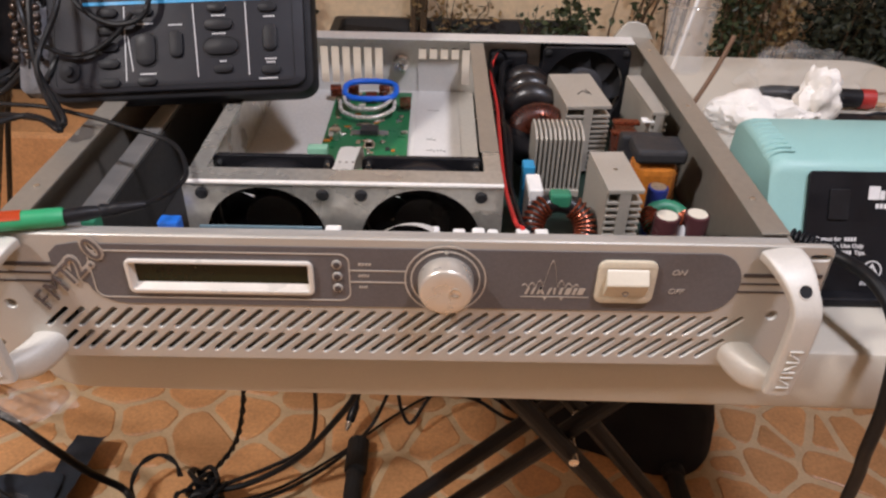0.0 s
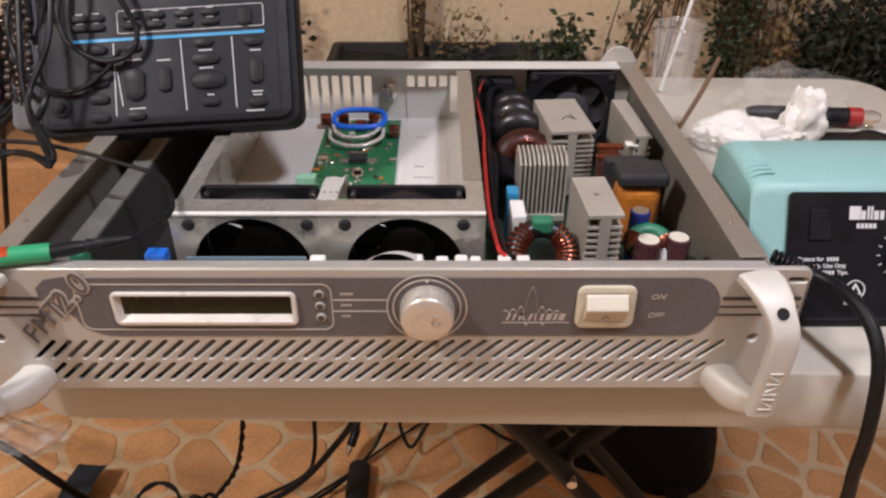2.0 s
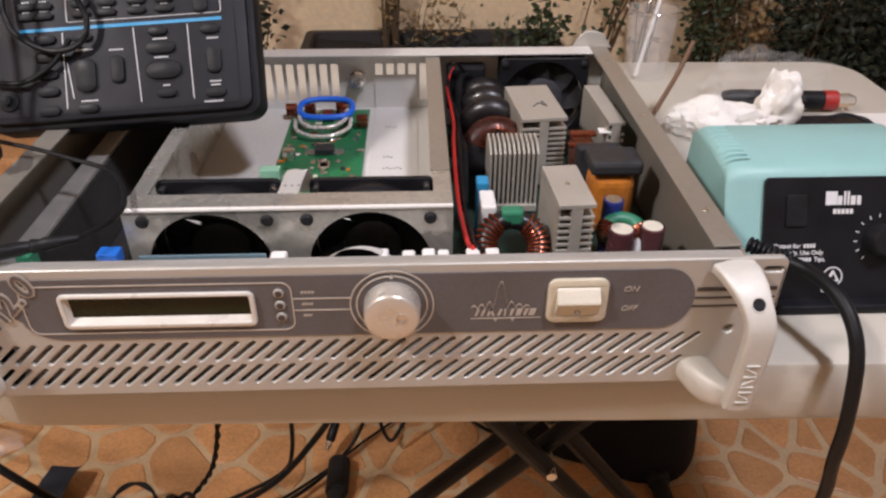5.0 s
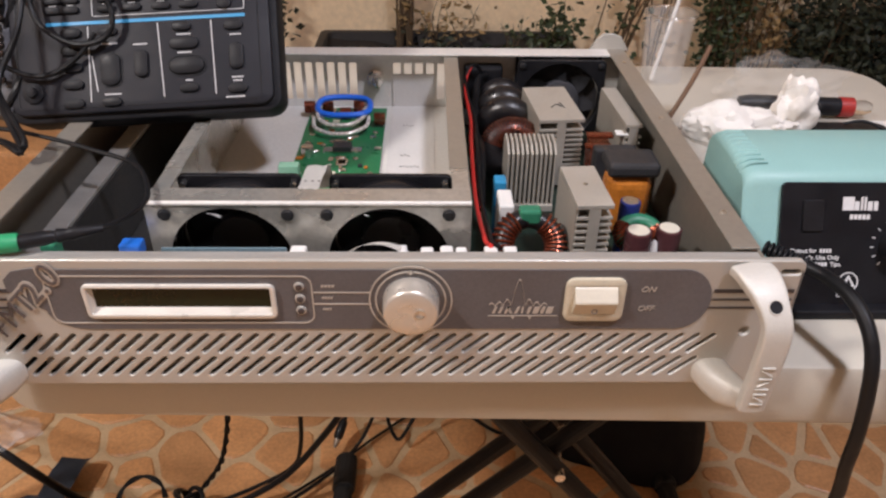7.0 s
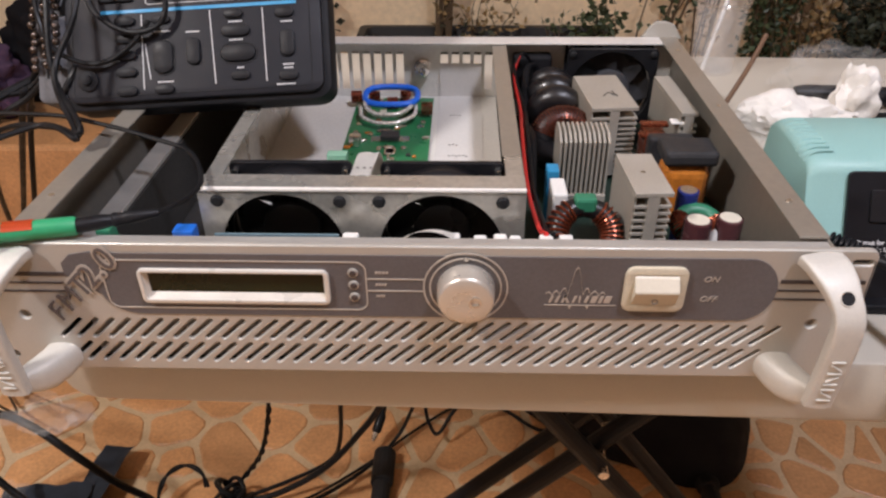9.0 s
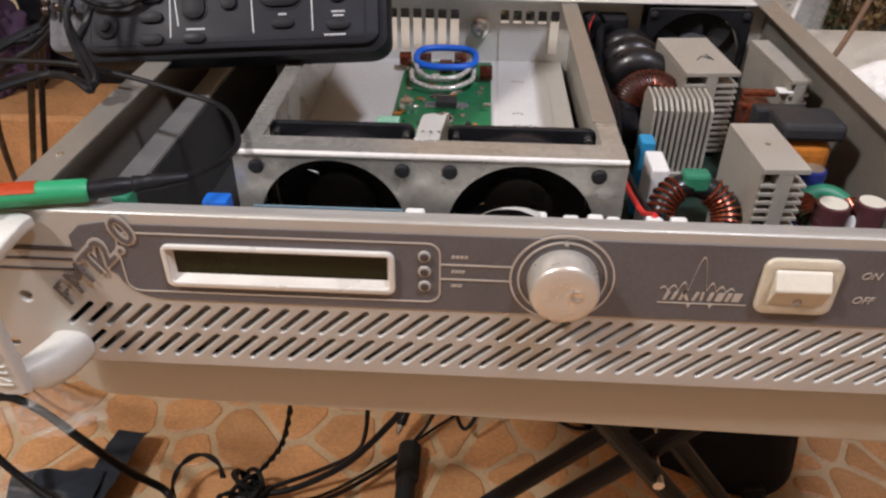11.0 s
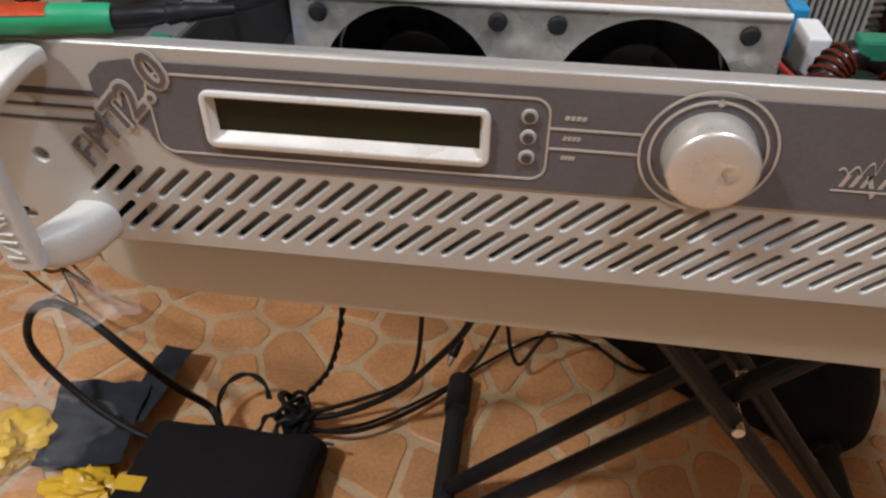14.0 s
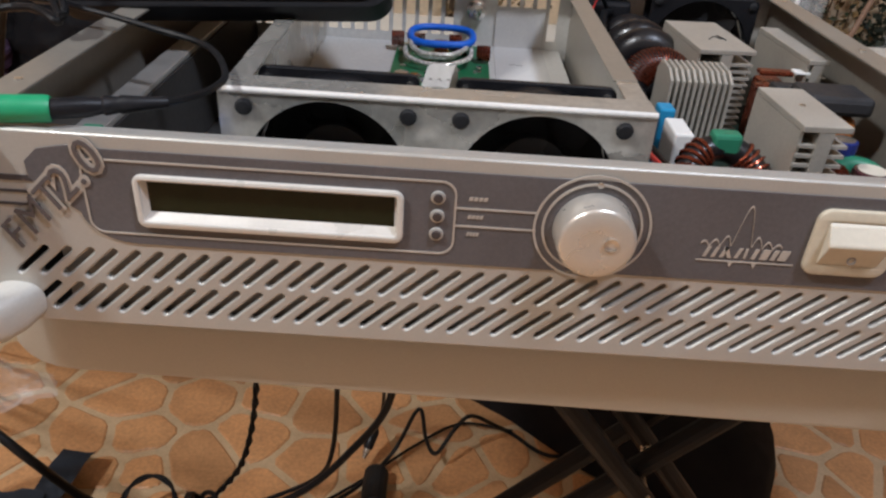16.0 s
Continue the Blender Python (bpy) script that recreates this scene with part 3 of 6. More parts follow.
def rack_handle(s):
    """A cast strap handle: it leaves the panel's top edge, slopes outwards to a bend, drops to a square end and is tied back by a flared foot."""
    prof = [(0.2120, 0.0005, 0.8256, 0.0118), (0.2142, -0.0075, 0.8246, 0.0112), (0.2168, -0.0155, 0.8208, 0.0098), (0.2190, -0.0220, 0.8150, 0.0082), (0.2208, -0.0262, 0.8088, 0.0078),
            (0.2216, -0.0282, 0.8020, 0.0078), (0.2218, -0.0284, 0.7900, 0.0078), (0.2216, -0.0276, 0.7720, 0.0077), (0.2208, -0.0262, 0.7470, 0.0076)]
    bm = bmesh.new()
    path = glide([p[:3] for p in prof], 6)
    wid = glide([(p[3], 0, 0) for p in prof], 6)
    rings = []
    for i, p in enumerate(path):
        d = (path[min(i + 1, len(path) - 1)] - path[max(i - 1, 0)]).normalized()
        side = Vector((1, 0, 0))
        side = (side - d * side.dot(d)).normalized()
        nrm = d.cross(side).normalized()
        ring = []
        for k in range(20):
            a = 2 * math.pi * (k + 0.5) / 20
            ca, sa = math.cos(a), math.sin(a)
            u = math.copysign(abs(ca) ** 0.30, ca) * wid[i].x
            v = math.copysign(abs(sa) ** 0.30, sa) * 0.0034
            q = p + side * u + nrm * v
            ring.append(bm.verts.new((s * q.x, q.y, q.z)))
        rings.append(ring)
    for a, b in zip(rings, rings[1:]):
        for k in range(20):
            bm.faces.new((a[k], a[(k + 1) % 20], b[(k + 1) % 20], b[k]))
    bm.faces.new(rings[0])
    bm.faces.new(rings[-1])
    bmesh.ops.bevel(bm, geom=[e for e in bm.edges if e.verts[0] in rings[-1] and e.verts[1] in rings[-1]], offset=0.0008, segments=2, affect="EDGES")
    h = part("handle", bm, M_HANDLE, rack, "cast silver strap handle", True)
    # flared foot from the panel to the strap's lower end
    ft = bmesh.new()
    rows = []
    for y, xc, zc, hw, hz in ((0.0002, 0.2050, 0.7520, 0.0104, 0.0092), (-0.0030, 0.2058, 0.7515, 0.0102, 0.0096), (-0.0090, 0.2082, 0.7508, 0.0102, 0.0102), (-0.0160, 0.2116, 0.7505, 0.0098, 0.0100), (-0.0215, 0.2152, 0.7510, 0.0086, 0.0086), (-0.0250, 0.2182, 0.7516, 0.0066, 0.0066)):
        rows.append([ft.verts.new((s * (xc + hw * math.copysign(abs(math.cos(a)) ** 0.75, math.cos(a))), y, zc + hz * math.copysign(abs(math.sin(a)) ** 0.75, math.sin(a)))) for a in (2 * math.pi * (k + 0.5) / 28 for k in range(28))])
    for a, b in zip(rows, rows[1:]):
        for k in range(28):
            ft.faces.new((a[k], a[(k + 1) % 28], b[(k + 1) % 28], b[k]))
    ft.faces.new(rows[0])
    ft.faces.new(rows[-1])
    part("foot", ft, M_HANDLE, h, "flared pale handle foot", True)
    hp = path[18]
    hd = (path[19] - path[17]).normalized()
    hn = hd.cross(Vector((1, 0, 0))).normalized()
    hn = hn if hn.y < 0 else -hn
    mirror = lambda q: (s * q.x, q.y, q.z)
    part("bolt_hole", cyl(mirror(hp + hn * 0.0005), mirror(hp + hn * 0.0036), 0.0036, seg=20), M_BLACK, h, "dark bolt hole")
    part("hole_rim", torus(mirror(hp + hn * 0.0035), (s * hn.x, hn.y, hn.z), 0.0038, 0.0004, None, 20, 6), M_HANDLE, h, "", True)
    for k, turn in enumerate((0, 32, 0, 0, -32, 0, 34, 0)):
        q = Vector((0.2216, -0.0302 - 0.00026 * min(k, 6), 0.7535 + k * 0.0040))
        part("raised_stroke", box(-0.0036, 0.0036, -0.0006, 0.0006, -0.0005, 0.0005, 0.0002, m=pose(s * q.x, q.y, q.z, 0, turn, 0)), M_HANDLE, h)


rack_handle(1)
rack_handle(-1)

# chassis tray
part("inner_front_sheet", box(-0.1880, 0.2190, 0.0090, 0.0100, 0.7447, 0.7920), M_ALU, rack, "steel sheet behind the vent slots")
CT = 0.829
part("chassis_floor", box(-0.2215, 0.2215, 0.006, 0.3535, 0.7430, 0.7445), M_STEEL_SHADE, rack, "grey steel chassis floor, coloured near black for shade")
part("front_lip", box(-0.2200, 0.2200, 0.0042, 0.0108, 0.8272, 0.8286, 0.0004), M_ALU, rack, "folded front lip")
for s in (-1, 1):
    x = s * 0.2215
    part("side_wall", box(min(x, x - s * 0.0015), max(x, x - s * 0.0015), 0.005, 0.3535, 0.7447, CT), M_STEEL_DULL, rack, "steel chassis side wall")
    part("side_flange", box(min(x, x - s * 0.016), max(x, x - s * 0.016), 0.012, 0.3545, CT + 0.0002, CT + 0.0017, 0.0004), M_STEEL_DULL, rack, "folded top flange")
    for y in (0.05, 0.19, 0.315):
        part("flange_rivet", cyl((x - s * 0.008, y, CT + 0.001), (x - s * 0.008, y, CT + 0.0024), 0.0018, seg=12), M_CHROME, rack)
part("left_slide_bar", box(-0.2040, -0.1900, 0.022, 0.352, 0.800, 0.803, 0.0005), M_ALU, rack, "bright aluminium slide bar")
part("left_slide_web", box(-0.1905, -0.1890, 0.022, 0.352, 0.746, 0.7995), M_STEEL_SHADE, rack)

vents = []
for x0, n in ((-0.2033, 17), (0.0052, 5)):
    for i in range(n):
        x = x0 + i * 0.01042
        vents.append(rrect(x, x + 0.0072, 0.780, 0.8162, 0.0012))
vents.append(ring2(-0.0115, 0.803, 0.0075, 24))
vents.append(ring2(0.1610, 0.7875, 0.0375, 40))
part("back_panel", plate([rrect(-0.2215, 0.2215, 0.7447, 0.8285, 0.001)] + vents, 0.0015, face_at(0.3545)), M_SPREADER, rack, "pale back panel with vertical vent slots")
part("back_flange", box(-0.2215, 0.2215, 0.3360, 0.3552, 0.8288, 0.8303, 0.0004), M_SPREADER, rack, "bright back flange")
part("corner_lug", plate([[(0.190, 0.0), (0.226, 0.0), (0.218, 0.012), (0.210, 0.0145), (0.202, 0.0145), (0.197, 0.010)]], 0.004, pose(0, 0.3575, 0.8290) @ FRONT, 0.0006), M_PANEL, rack, "rounded silver rear lug")
conn = part("output_connector", lathe([(0.0078, 0.0), (0.0078, 0.006), (0.0060, 0.007), (0.0060, 0.016), (0.0035, 0.0165), (0.0034, 0.010)], (-0.0115, 0.3535, 0.803), (0, -1, 0), 24), M_CHROME, rack, "round metal output connector", True)
part("centre_pin", cyl((-0.0115, 0.343, 0.803), (-0.0115, 0.332, 0.803), 0.0012, seg=8), M_CHROME, conn)

# cooling tunnel
part("tunnel_floor", box(-0.1325, 0.0580, 0.112, 0.3530, 0.7700, 0.7730), M_SPREADER, rack, "matt aluminium heat spreader plate")
part("tunnel_skirt", box(-0.1340, -0.1326, 0.070, 0.3530, 0.7447, 0.8265), M_STEEL, rack, "tunnel side sheet")
part("tunnel_left_flange", box(-0.1338, -0.1230, 0.1125, 0.3530, 0.8267, 0.8279, 0.0003), M_STEEL, rack)
part("divider_wall", box(0.0640, 0.0654, 0.070, 0.3530, 0.7447, 0.8265), M_STEEL_DULL, rack, "steel divider wall")
part("divider_flange", box(0.0525, 0.0652, 0.1125, 0.3530, 0.8267, 0.8279, 0.0003), M_STEEL_DULL, rack, "divider top flange")
bz = 0.7850
fan_x = (-0.0850, 0.0140)
fan_holes = [ring2(x, bz, 0.0385, 48) for x in fan_x]
for x in fan_x:
    for dx in (-0.0375, 0.0375):
        fan_holes.append(ring2(x + dx, bz + 0.0355, 0.0021, 12))
        fan_holes.append(ring2(x + dx, bz - 0.0355, 0.0021, 12))
bracket = part("fan_bracket", plate([rrect(-0.1342, 0.0655, 0.7449, 0.8265, 0.0008)] + fan_holes, 0.0014, face_at(0.0670)), M_STEEL, rack, "bright zinc-plated fan bracket")
part("bracket_flange", box(-0.1342, 0.0655, 0.0663, 0.0842, 0.8262, 0.8280, 0.0008), M_STEEL, bracket, "folded bright top flange")
# matt pale tube stands in for the highlight along the folded edge
part("bright_fold", tube([(-0.1340, 0.0668, 0.8266), (0.0653, 0.0668, 0.8268)], 0.0016, 12, 1), M_SPREADER, bracket, "rounded fold, its highlight put in as a pale strip")
for s, x in ((-1, -0.1335), (1, 0.0648)):
    part("bracket_tab", box(x - 0.0008, x + 0.0008, 0.0680, 0.112, 0.7449, 0.8262), M_STEEL, bracket)
    part("tab_flange", box(min(x, x - s * 0.011), max(x, x - s * 0.011), 0.0817, 0.1120, 0.8264, 0.8277, 0.0003), M_STEEL, bracket)


def axial_fan(x, y0, z, depth=0.025, half=0.040):
    f = part("cooling_fan", plate([rrect(x - half, x + half, z - half, z + half, 0.004), ring2(x, z, half - 0.002, 48)], 0.004, face_at(y0 + 0.002), 0.0004), M_BLACK, rack, "black axial cooling fan")
    part("fan_back_frame", plate([rrect(x - half, x + half, z - half, z + half, 0.004), ring2(x, z, half - 0.002, 48)], 0.004, face_at(y0 + depth - 0.002), 0.0004), M_BLACK, f)
    shell = join(plate([ring2(x, z, half - 0.0004, 48), ring2(x, z, half - 0.0018, 48)], depth - 0.008, face_at(y0 + depth / 2)))
    part("fan_shroud", shell, M_BLACK, f)
    part("fan_hub", cyl((x, y0 + 0.004, z), (x, y0 + depth - 0.003, z), 0.0190, seg=28, bevel=0.002), M_BLADE, f, "round fan hub", True)
    for k in range(7):
        a = 2 * math.pi * k / 7 + 0.3
        bl = bmesh.new()
        rows = []
        for j in range(5):
            r = 0.0160 + j * (half - 0.0185) / 4
            row = []
            for i in range(4):
                t = i / 3
                aa = a + t * 1.20 + 0.10 * j
                row.append(bl.verts.new((x + r * math.cos(aa), y0 + 0.006 + 0.012 * t, z + r * math.sin(aa))))
            rows.append(row)
        for p, q in zip(rows, rows[1:]):
            for i in range(3):
                bl.faces.new((p[i], p[i + 1], q[i + 1], q[i]))
        bmesh.ops.solidify(bl, geom=bl.faces[:], thickness=0.0012)
        part("fan_blade", bl, M_BLADE, f, "", True)
    for k in range(4):
        a = math.pi / 4 + k * math.pi / 2
        part("fan_strut", box(0.015, half - 0.001, -0.0012, 0.0012, -0.001, 0.001, m=Matrix.Translation((x, y0 + depth - 0.002, z)) @ Matrix.Rotation(-a, 4, "Y")), M_BLACK, f)
    for dx in (-1, 1):
        part("fan_screw", lathe([(0.0032, 0.0), (0.0032, 0.0008), (0.0024, 0.0016), (0.0008, 0.0018)], (x + dx * 0.0358, y0 - 0.0002, z + 0.0355), (0, -1, 0), 14), M_BLACKM, f, "dark fan screw", True)
        part("corner_grommet", cyl((x + dx * 0.0358, y0 + depth, z + 0.0355), (x + dx * 0.0358, y0 + depth - 0.010, z + 0.0355), 0.0022, seg=12), M_CHROME, f)
    return f


for x in fan_x:
    axial_fan(x, 0.0845, bz)
    for dx in (-1, 1):
        part("bracket_screw", lathe([(0.0040, 0.0), (0.0040, 0.0010), (0.0030, 0.0022), (0.0008, 0.0025)], (x + dx * 0.0375, 0.0662, bz + 0.0340), (0, -1, 0), 14), M_BLACKM, bracket, "black pan-head screw", True)
axial_fan(0.1610, 0.3275, 0.7875)

# amplifier board in the tunnel
board = part("amplifier_board", box(-0.0725, -0.0010, 0.150, 0.343, 0.7735, 0.7752), M_PCB, rack, "green amplifier circuit board")
rng = random.Random(4)
part("transistor_flange", box(-0.0505, -0.0180, 0.2440, 0.2530, 0.7753, 0.7768, 0.0003), M_CHROME, board)
part("power_transistor", box(-0.0420, -0.0265, 0.2420, 0.2545, 0.7770, 0.7815, 0.0005), M_FERRITE, board, "black ceramic power transistor")
part("shield_square", plate(outline_band(rrect(-0.0370, -0.0280, 0.2180, 0.2280, 0.001), 0.0015), 0.002, pose(0, 0, 0.7765)), M_CHROME, board)
for i in range(46):
    x, y = rng.uniform(-0.070, -0.004), rng.uniform(0.190, 0.338)
    if -0.052 < x < -0.017 and 0.236 < y < 0.262:
        continue
    w, d, h = rng.uniform(0.0012, 0.0030), rng.uniform(0.0010, 0.0024), rng.uniform(0.0008, 0.0022)
    part("chip_component", box(x - w, x + w, y - d, y + d, 0.7753, 0.7753 + h, 0.0002), rng.choice((M_CHROME, M_CREAM, M_FERRITE, M_CHROME, M_TAPE)), board)
for x, y in ((-0.0655, 0.205), (-0.0655, 0.262), (-0.0085, 0.205), (-0.0085, 0.285), (-0.022, 0.232), (-0.052, 0.258)):
    part("board_screw", lathe([(0.0026, 0.0), (0.0026, 0.0010), (0.0016, 0.0018), (0.0005, 0.0019)], (x, y, 0.7752), seg=14), M_CHROME, board, "", True)
part("trimmer_can", cyl((-0.0625, 0.2380, 0.7753), (-0.0625, 0.2380, 0.7845), 0.0052, seg=20, bevel=0.0008), M_CHROME, board, "small metal can", True)
part("terminal_block", box(-0.0800, -0.0640, 0.1990, 0.2080, 0.7755, 0.7850, 0.0008), mat("pale_green_terminal", (0.22, 0.42, 0.30), 0.45), board, "pale green terminal block")
for x, y in ((-0.0720, 0.327), (-0.0560, 0.333), (-0.0380, 0.318), (-0.0220, 0.318), (-0.0270, 0.335), (-0.0055, 0.300)):
    bm = bmesh.new()
    for k in range(5):
        torus((x - 0.004 + 0.002 * k, y, 0.7825 if abs(x + 0.04) > 0.02 else 0.780), (1, 0.05, 0), 0.0052, 0.0009, bm, 18, 6)
    part("copper_coil", bm, M_COPPER, board, "wound copper coil", True)
loop = []
for k in range(48):
    ca, sa = math.cos(2 * math.pi * k / 48), math.sin(2 * math.pi * k / 48)
    y = 0.3065 + 0.0165 * math.copysign(abs(sa) ** 0.7, sa)
    loop.append((-0.0375 + 0.0235 * math.copysign(abs(ca) ** 0.7, ca), y, 0.7920 + 0.12 * (y - 0.3065)))
part("blue_coax_loop", tube(loop, 0.0027, 10, 1, None, True), M_BLUEWIRE, board, "bright blue coax loop", True)
for dy, dx, z in ((0.0, 0.0, 0.7810), (0.0075, 0.0030, 0.7860), (0.0140, 0.0050, 0.7820)):
    arc = [(-0.0640 + dx, 0.3020 + dy, 0.7790), (-0.0640 + dx, 0.2950 + dy, z + 0.0040), (-0.0615 + dx, 0.2800 + dy, z + 0.0020), (-0.0510, 0.2725 + dy, z), (-0.0400, 0.2710 + dy, z - 0.0005), (-0.0290, 0.2725 + dy, z),
           (-0.0165 - dx, 0.2830 + dy, z + 0.0020), (-0.0150 - dx, 0.2960 + dy, z + 0.0050), (-0.0160 - dx, 0.3030 + dy, 0.7800)]
    part("silver_coax_loop", tube(arc, 0.0018, 10, 5), M_SILVERWIRE, board, "silver braided coax loop", True)
for x, y, w, d, turn in ((-0.040, 0.2655, 0.008, 0.0022, 0), (-0.0280, 0.2740, 0.006, 0.0018, 35), (-0.0345, 0.2330, 0.005, 0.0020, 0), (-0.0330, 0.2140, 0.0050, 0.0016, 90), (-0.0570, 0.2450, 0.004, 0.0020, 20)):
    blob = bmesh.new()
    bmesh.ops.create_icosphere(blob, subdivisions=3, radius=1.0)
    for v in blob.verts:
        v.co *= 1 + 0.25 * noise.noise(v.co * 2.1 + Vector((x * 400, 0, 0)))
        v.co = pose(x, y, 0.7756, 0, 0, turn) @ Vector((v.co.x * w, v.co.y * d, max(0, v.co.z) * 0.0022))
    part("solder_blob", blob, M_CHROME, board, "bright solder", True)

# marked paper strip on the spreader plate, and the flag label over the fans
strip = part("marked_strip", box(0.0040, 0.0440, 0.190, 0.3520, 0.7732, 0.7736), mat("pale_marked_strip", (0.60, 0.58, 0.55), 0.6, 0, 0.06, 30), rack, "pale strip with pencil marks")
part("strip_upturn", box(0.0045, 0.0440, 0.3520, 0.3526, 0.7737, 0.8060), bpy.data.materials["pale_marked_strip"], strip, "strip end turned up against the back")
for y, n in ((0.222, 6), (0.243, 3), (0.305, 4)):
    for k in range(n):
        part("pencil_mark", box(-0.0011, 0.0011, -0.0004, 0.0004, 0, 0.0002, m=pose(0.016 + k * 0.0028, y + 0.001 * math.sin(k * 2.1), 0.7737, 0, 0, 60 * math.sin(k * 1.7))), M_INK if y < 0.3 else M_GREYINK, strip)
flag = bmesh.new()
rows = []
for y, z, dx in ((0.122, 0.8080, 0.003), (0.118, 0.8180, 0.003), (0.114, 0.8270, 0.002), (0.110, 0.8308, 0.001), (0.103, 0.8302, 0.0), (0.094, 0.8290, -0.001), (0.087, 0.8285, -0.0015), (0.0820, 0.8284, -0.002)):
    rows.append([flag.verts.new((x + dx, y, z + 0.0006 * math.sin(x * 700 + y * 300))) for x in (-0.0410, -0.0378, -0.0345, -0.0312, -0.0280)])
for a, b in zip(rows, rows[1:]):
    for k in range(4):
        flag.faces.new((a[k], a[k + 1], b[k + 1], b[k]))
bmesh.ops.solidify(flag, geom=flag.faces[:], thickness=0.0004)
fl = part("flag_label", flag, M_PAPER, rack, "folded white paper label", True)
for k in range(3):
    part("label_mark", box(-0.0396 + 0.0042 * k, -0.0380 + 0.0042 * k, 0.0900, 0.0912, 0.8294, 0.8297), M_GREYINK, fl)

# boards and plugs behind the front panel
part("control_board", box(-0.118, -0.045, 0.040, 0.0416, 0.775, 0.8112), M_PCB2, rack, "blue-grey control board on edge")
part("control_bracket", box(-0.178, 0.060, 0.022, 0.055, 0.7955, 0.7970), M_ALU, rack)
part("blue_plug", box(-0.1480, -0.1350, 0.050, 0.060, 0.7975, 0.8065, 0.0012), M_BLUECONN, rack, "blue pluggable connector")
part("dark_plug", box(-0.1900, -0.1810, 0.042, 0.052, 0.7975, 0.8120, 0.0012), M_GREENCORE, rack)
for x, w, h in ((-0.045, 0.010, 0.8080), (0.020, 0.006, 0.8085), (0.034, 0.008, 0.8070), (0.046, 0.008, 0.8080), (0.0555, 0.007, 0.8070)):
    part("white_plug", box(x, x + w, 0.046, 0.055, 0.7970, h - 0.0035, 0.0015), M_WHITE, rack, "white board connector")
rib = bmesh.new()
ra, rb = [], []
for k in range(13):
    a = math.pi * k / 12
    p = Vector((0.006 - 0.020 * math.cos(a), 0.046, 0.796 + 0.0145 * math.sin(a)))
    ra.append(rib.verts.new(p))
    rb.append(rib.verts.new(p + Vector((0.004, 0.006, -0.002))))
for k in range(12):
    rib.faces.new((ra[k], ra[k + 1], rb[k + 1], rb[k]))
bmesh.ops.solidify(rib, geom=rib.faces[:], thickness=0.0006)
part("ribbon_cable", rib, M_PAPER, rack, "pale flat ribbon cable", True)

# power supply
psu = part("power_board", box(0.070, 0.2170, 0.030, 0.345, 0.7560, 0.7576), mat("dark_green_board", (0.012, 0.030, 0.020), 0.5), rack, "dark power supply board")


def finned(x0, x1, y0, y1, z0, z1, fins, turn=0.0, name="heat_sink"):
    """An extruded heat sink: top plate, middle web and level fins."""
    bm = bmesh.new()
    xm, ym = (x0 + x1) / 2, (y0 + y1) / 2
    m = pose(xm, ym, 0, 0, 0, turn) @ Matrix.Translation((-xm, -ym, 0))
    box(x0, x1, y0, y1, z1 - 0.0030, z1, 0.0004, bm, m)
    box(xm - 0.0035, xm + 0.0035, y0, y1, z0, z1 - 0.0031, 0, bm, m)
    box(x0 - 0.0001, x0 + 0.0014, y0 + 0.0015, y1, z0, z1 - 0.0031, 0, bm, m)
    sink = part(name, bm, M_HEATSINK, psu, "raw aluminium heat sink with level fins")
    for k in range(fins):
        z = z0 + (z1 - z0 - 0.006) * k / fins
        part("fin", box(x0 + 0.0005, x1, y0 + 0.0006, y1, z, z + 0.0016, m=m), M_HEATSINK, sink)
    return sink


hs = finned(0.1225, 0.1590, 0.212, 0.283, 0.762, 0.820, 12, 5.0)
for p in ([(0.138, 0.236), (0.143, 0.243), (0.147, 0.238)], [(0.146, 0.247), (0.149, 0.236)]):
    part("pen_mark", tube([(x, y, 0.8203) for x, y in p], 0.0004, 6, 4), M_INK, hs)
finned(0.1275, 0.1505, 0.061, 0.114, 0.762, 0.829, 13, 3.2)
finned(0.1905, 0.2035, 0.205, 0.285, 0.764, 0.819, 9, 3.0)
part("sink_rivet", lathe([(0.0016, 0), (0.0016, 0.0004), (0.0006, 0.0009)], (0.1385, 0.088, 0.829), seg=12), M_CHROME, psu)
sink = part("comb_heat_sink", box(0.0965, 0.1330, 0.160, 0.196, 0.7670, 0.7725, 0.0005), M_HEATSINK, psu, "aluminium heat sink with upright fins")
for k in range(11):
    x = 0.0975 + k * 0.00345
    comb = bmesh.new()
    v = [comb.verts.new((x + dx, y, z)) for dx in (-0.0008, 0.0008) for y, z in ((0.162, 0.7722), (0.195, 0.7722), (0.195, 0.812), (0.188, 0.819), (0.171, 0.8185), (0.162, 0.814))]
    comb.faces.new(v[:6])
    comb.faces.new(v[6:][::-1])
    for i in range(6):
        comb.faces.new((v[i], v[(i + 1) % 6], v[6 + (i + 1) % 6], v[6 + i]))
    part("fin", comb, M_HEATSINK, sink)
# web added between the fins so the gaps look lit, not dark
part("middle_web", box(0.0975, 0.1320, 0.1700, 0.1730, 0.7726, 0.8120), M_HEATSINK, sink)
part("sink_post", box(0.098, 0.131, 0.176, 0.190, 0.7577, 0.7668), M_FERRITE, sink)


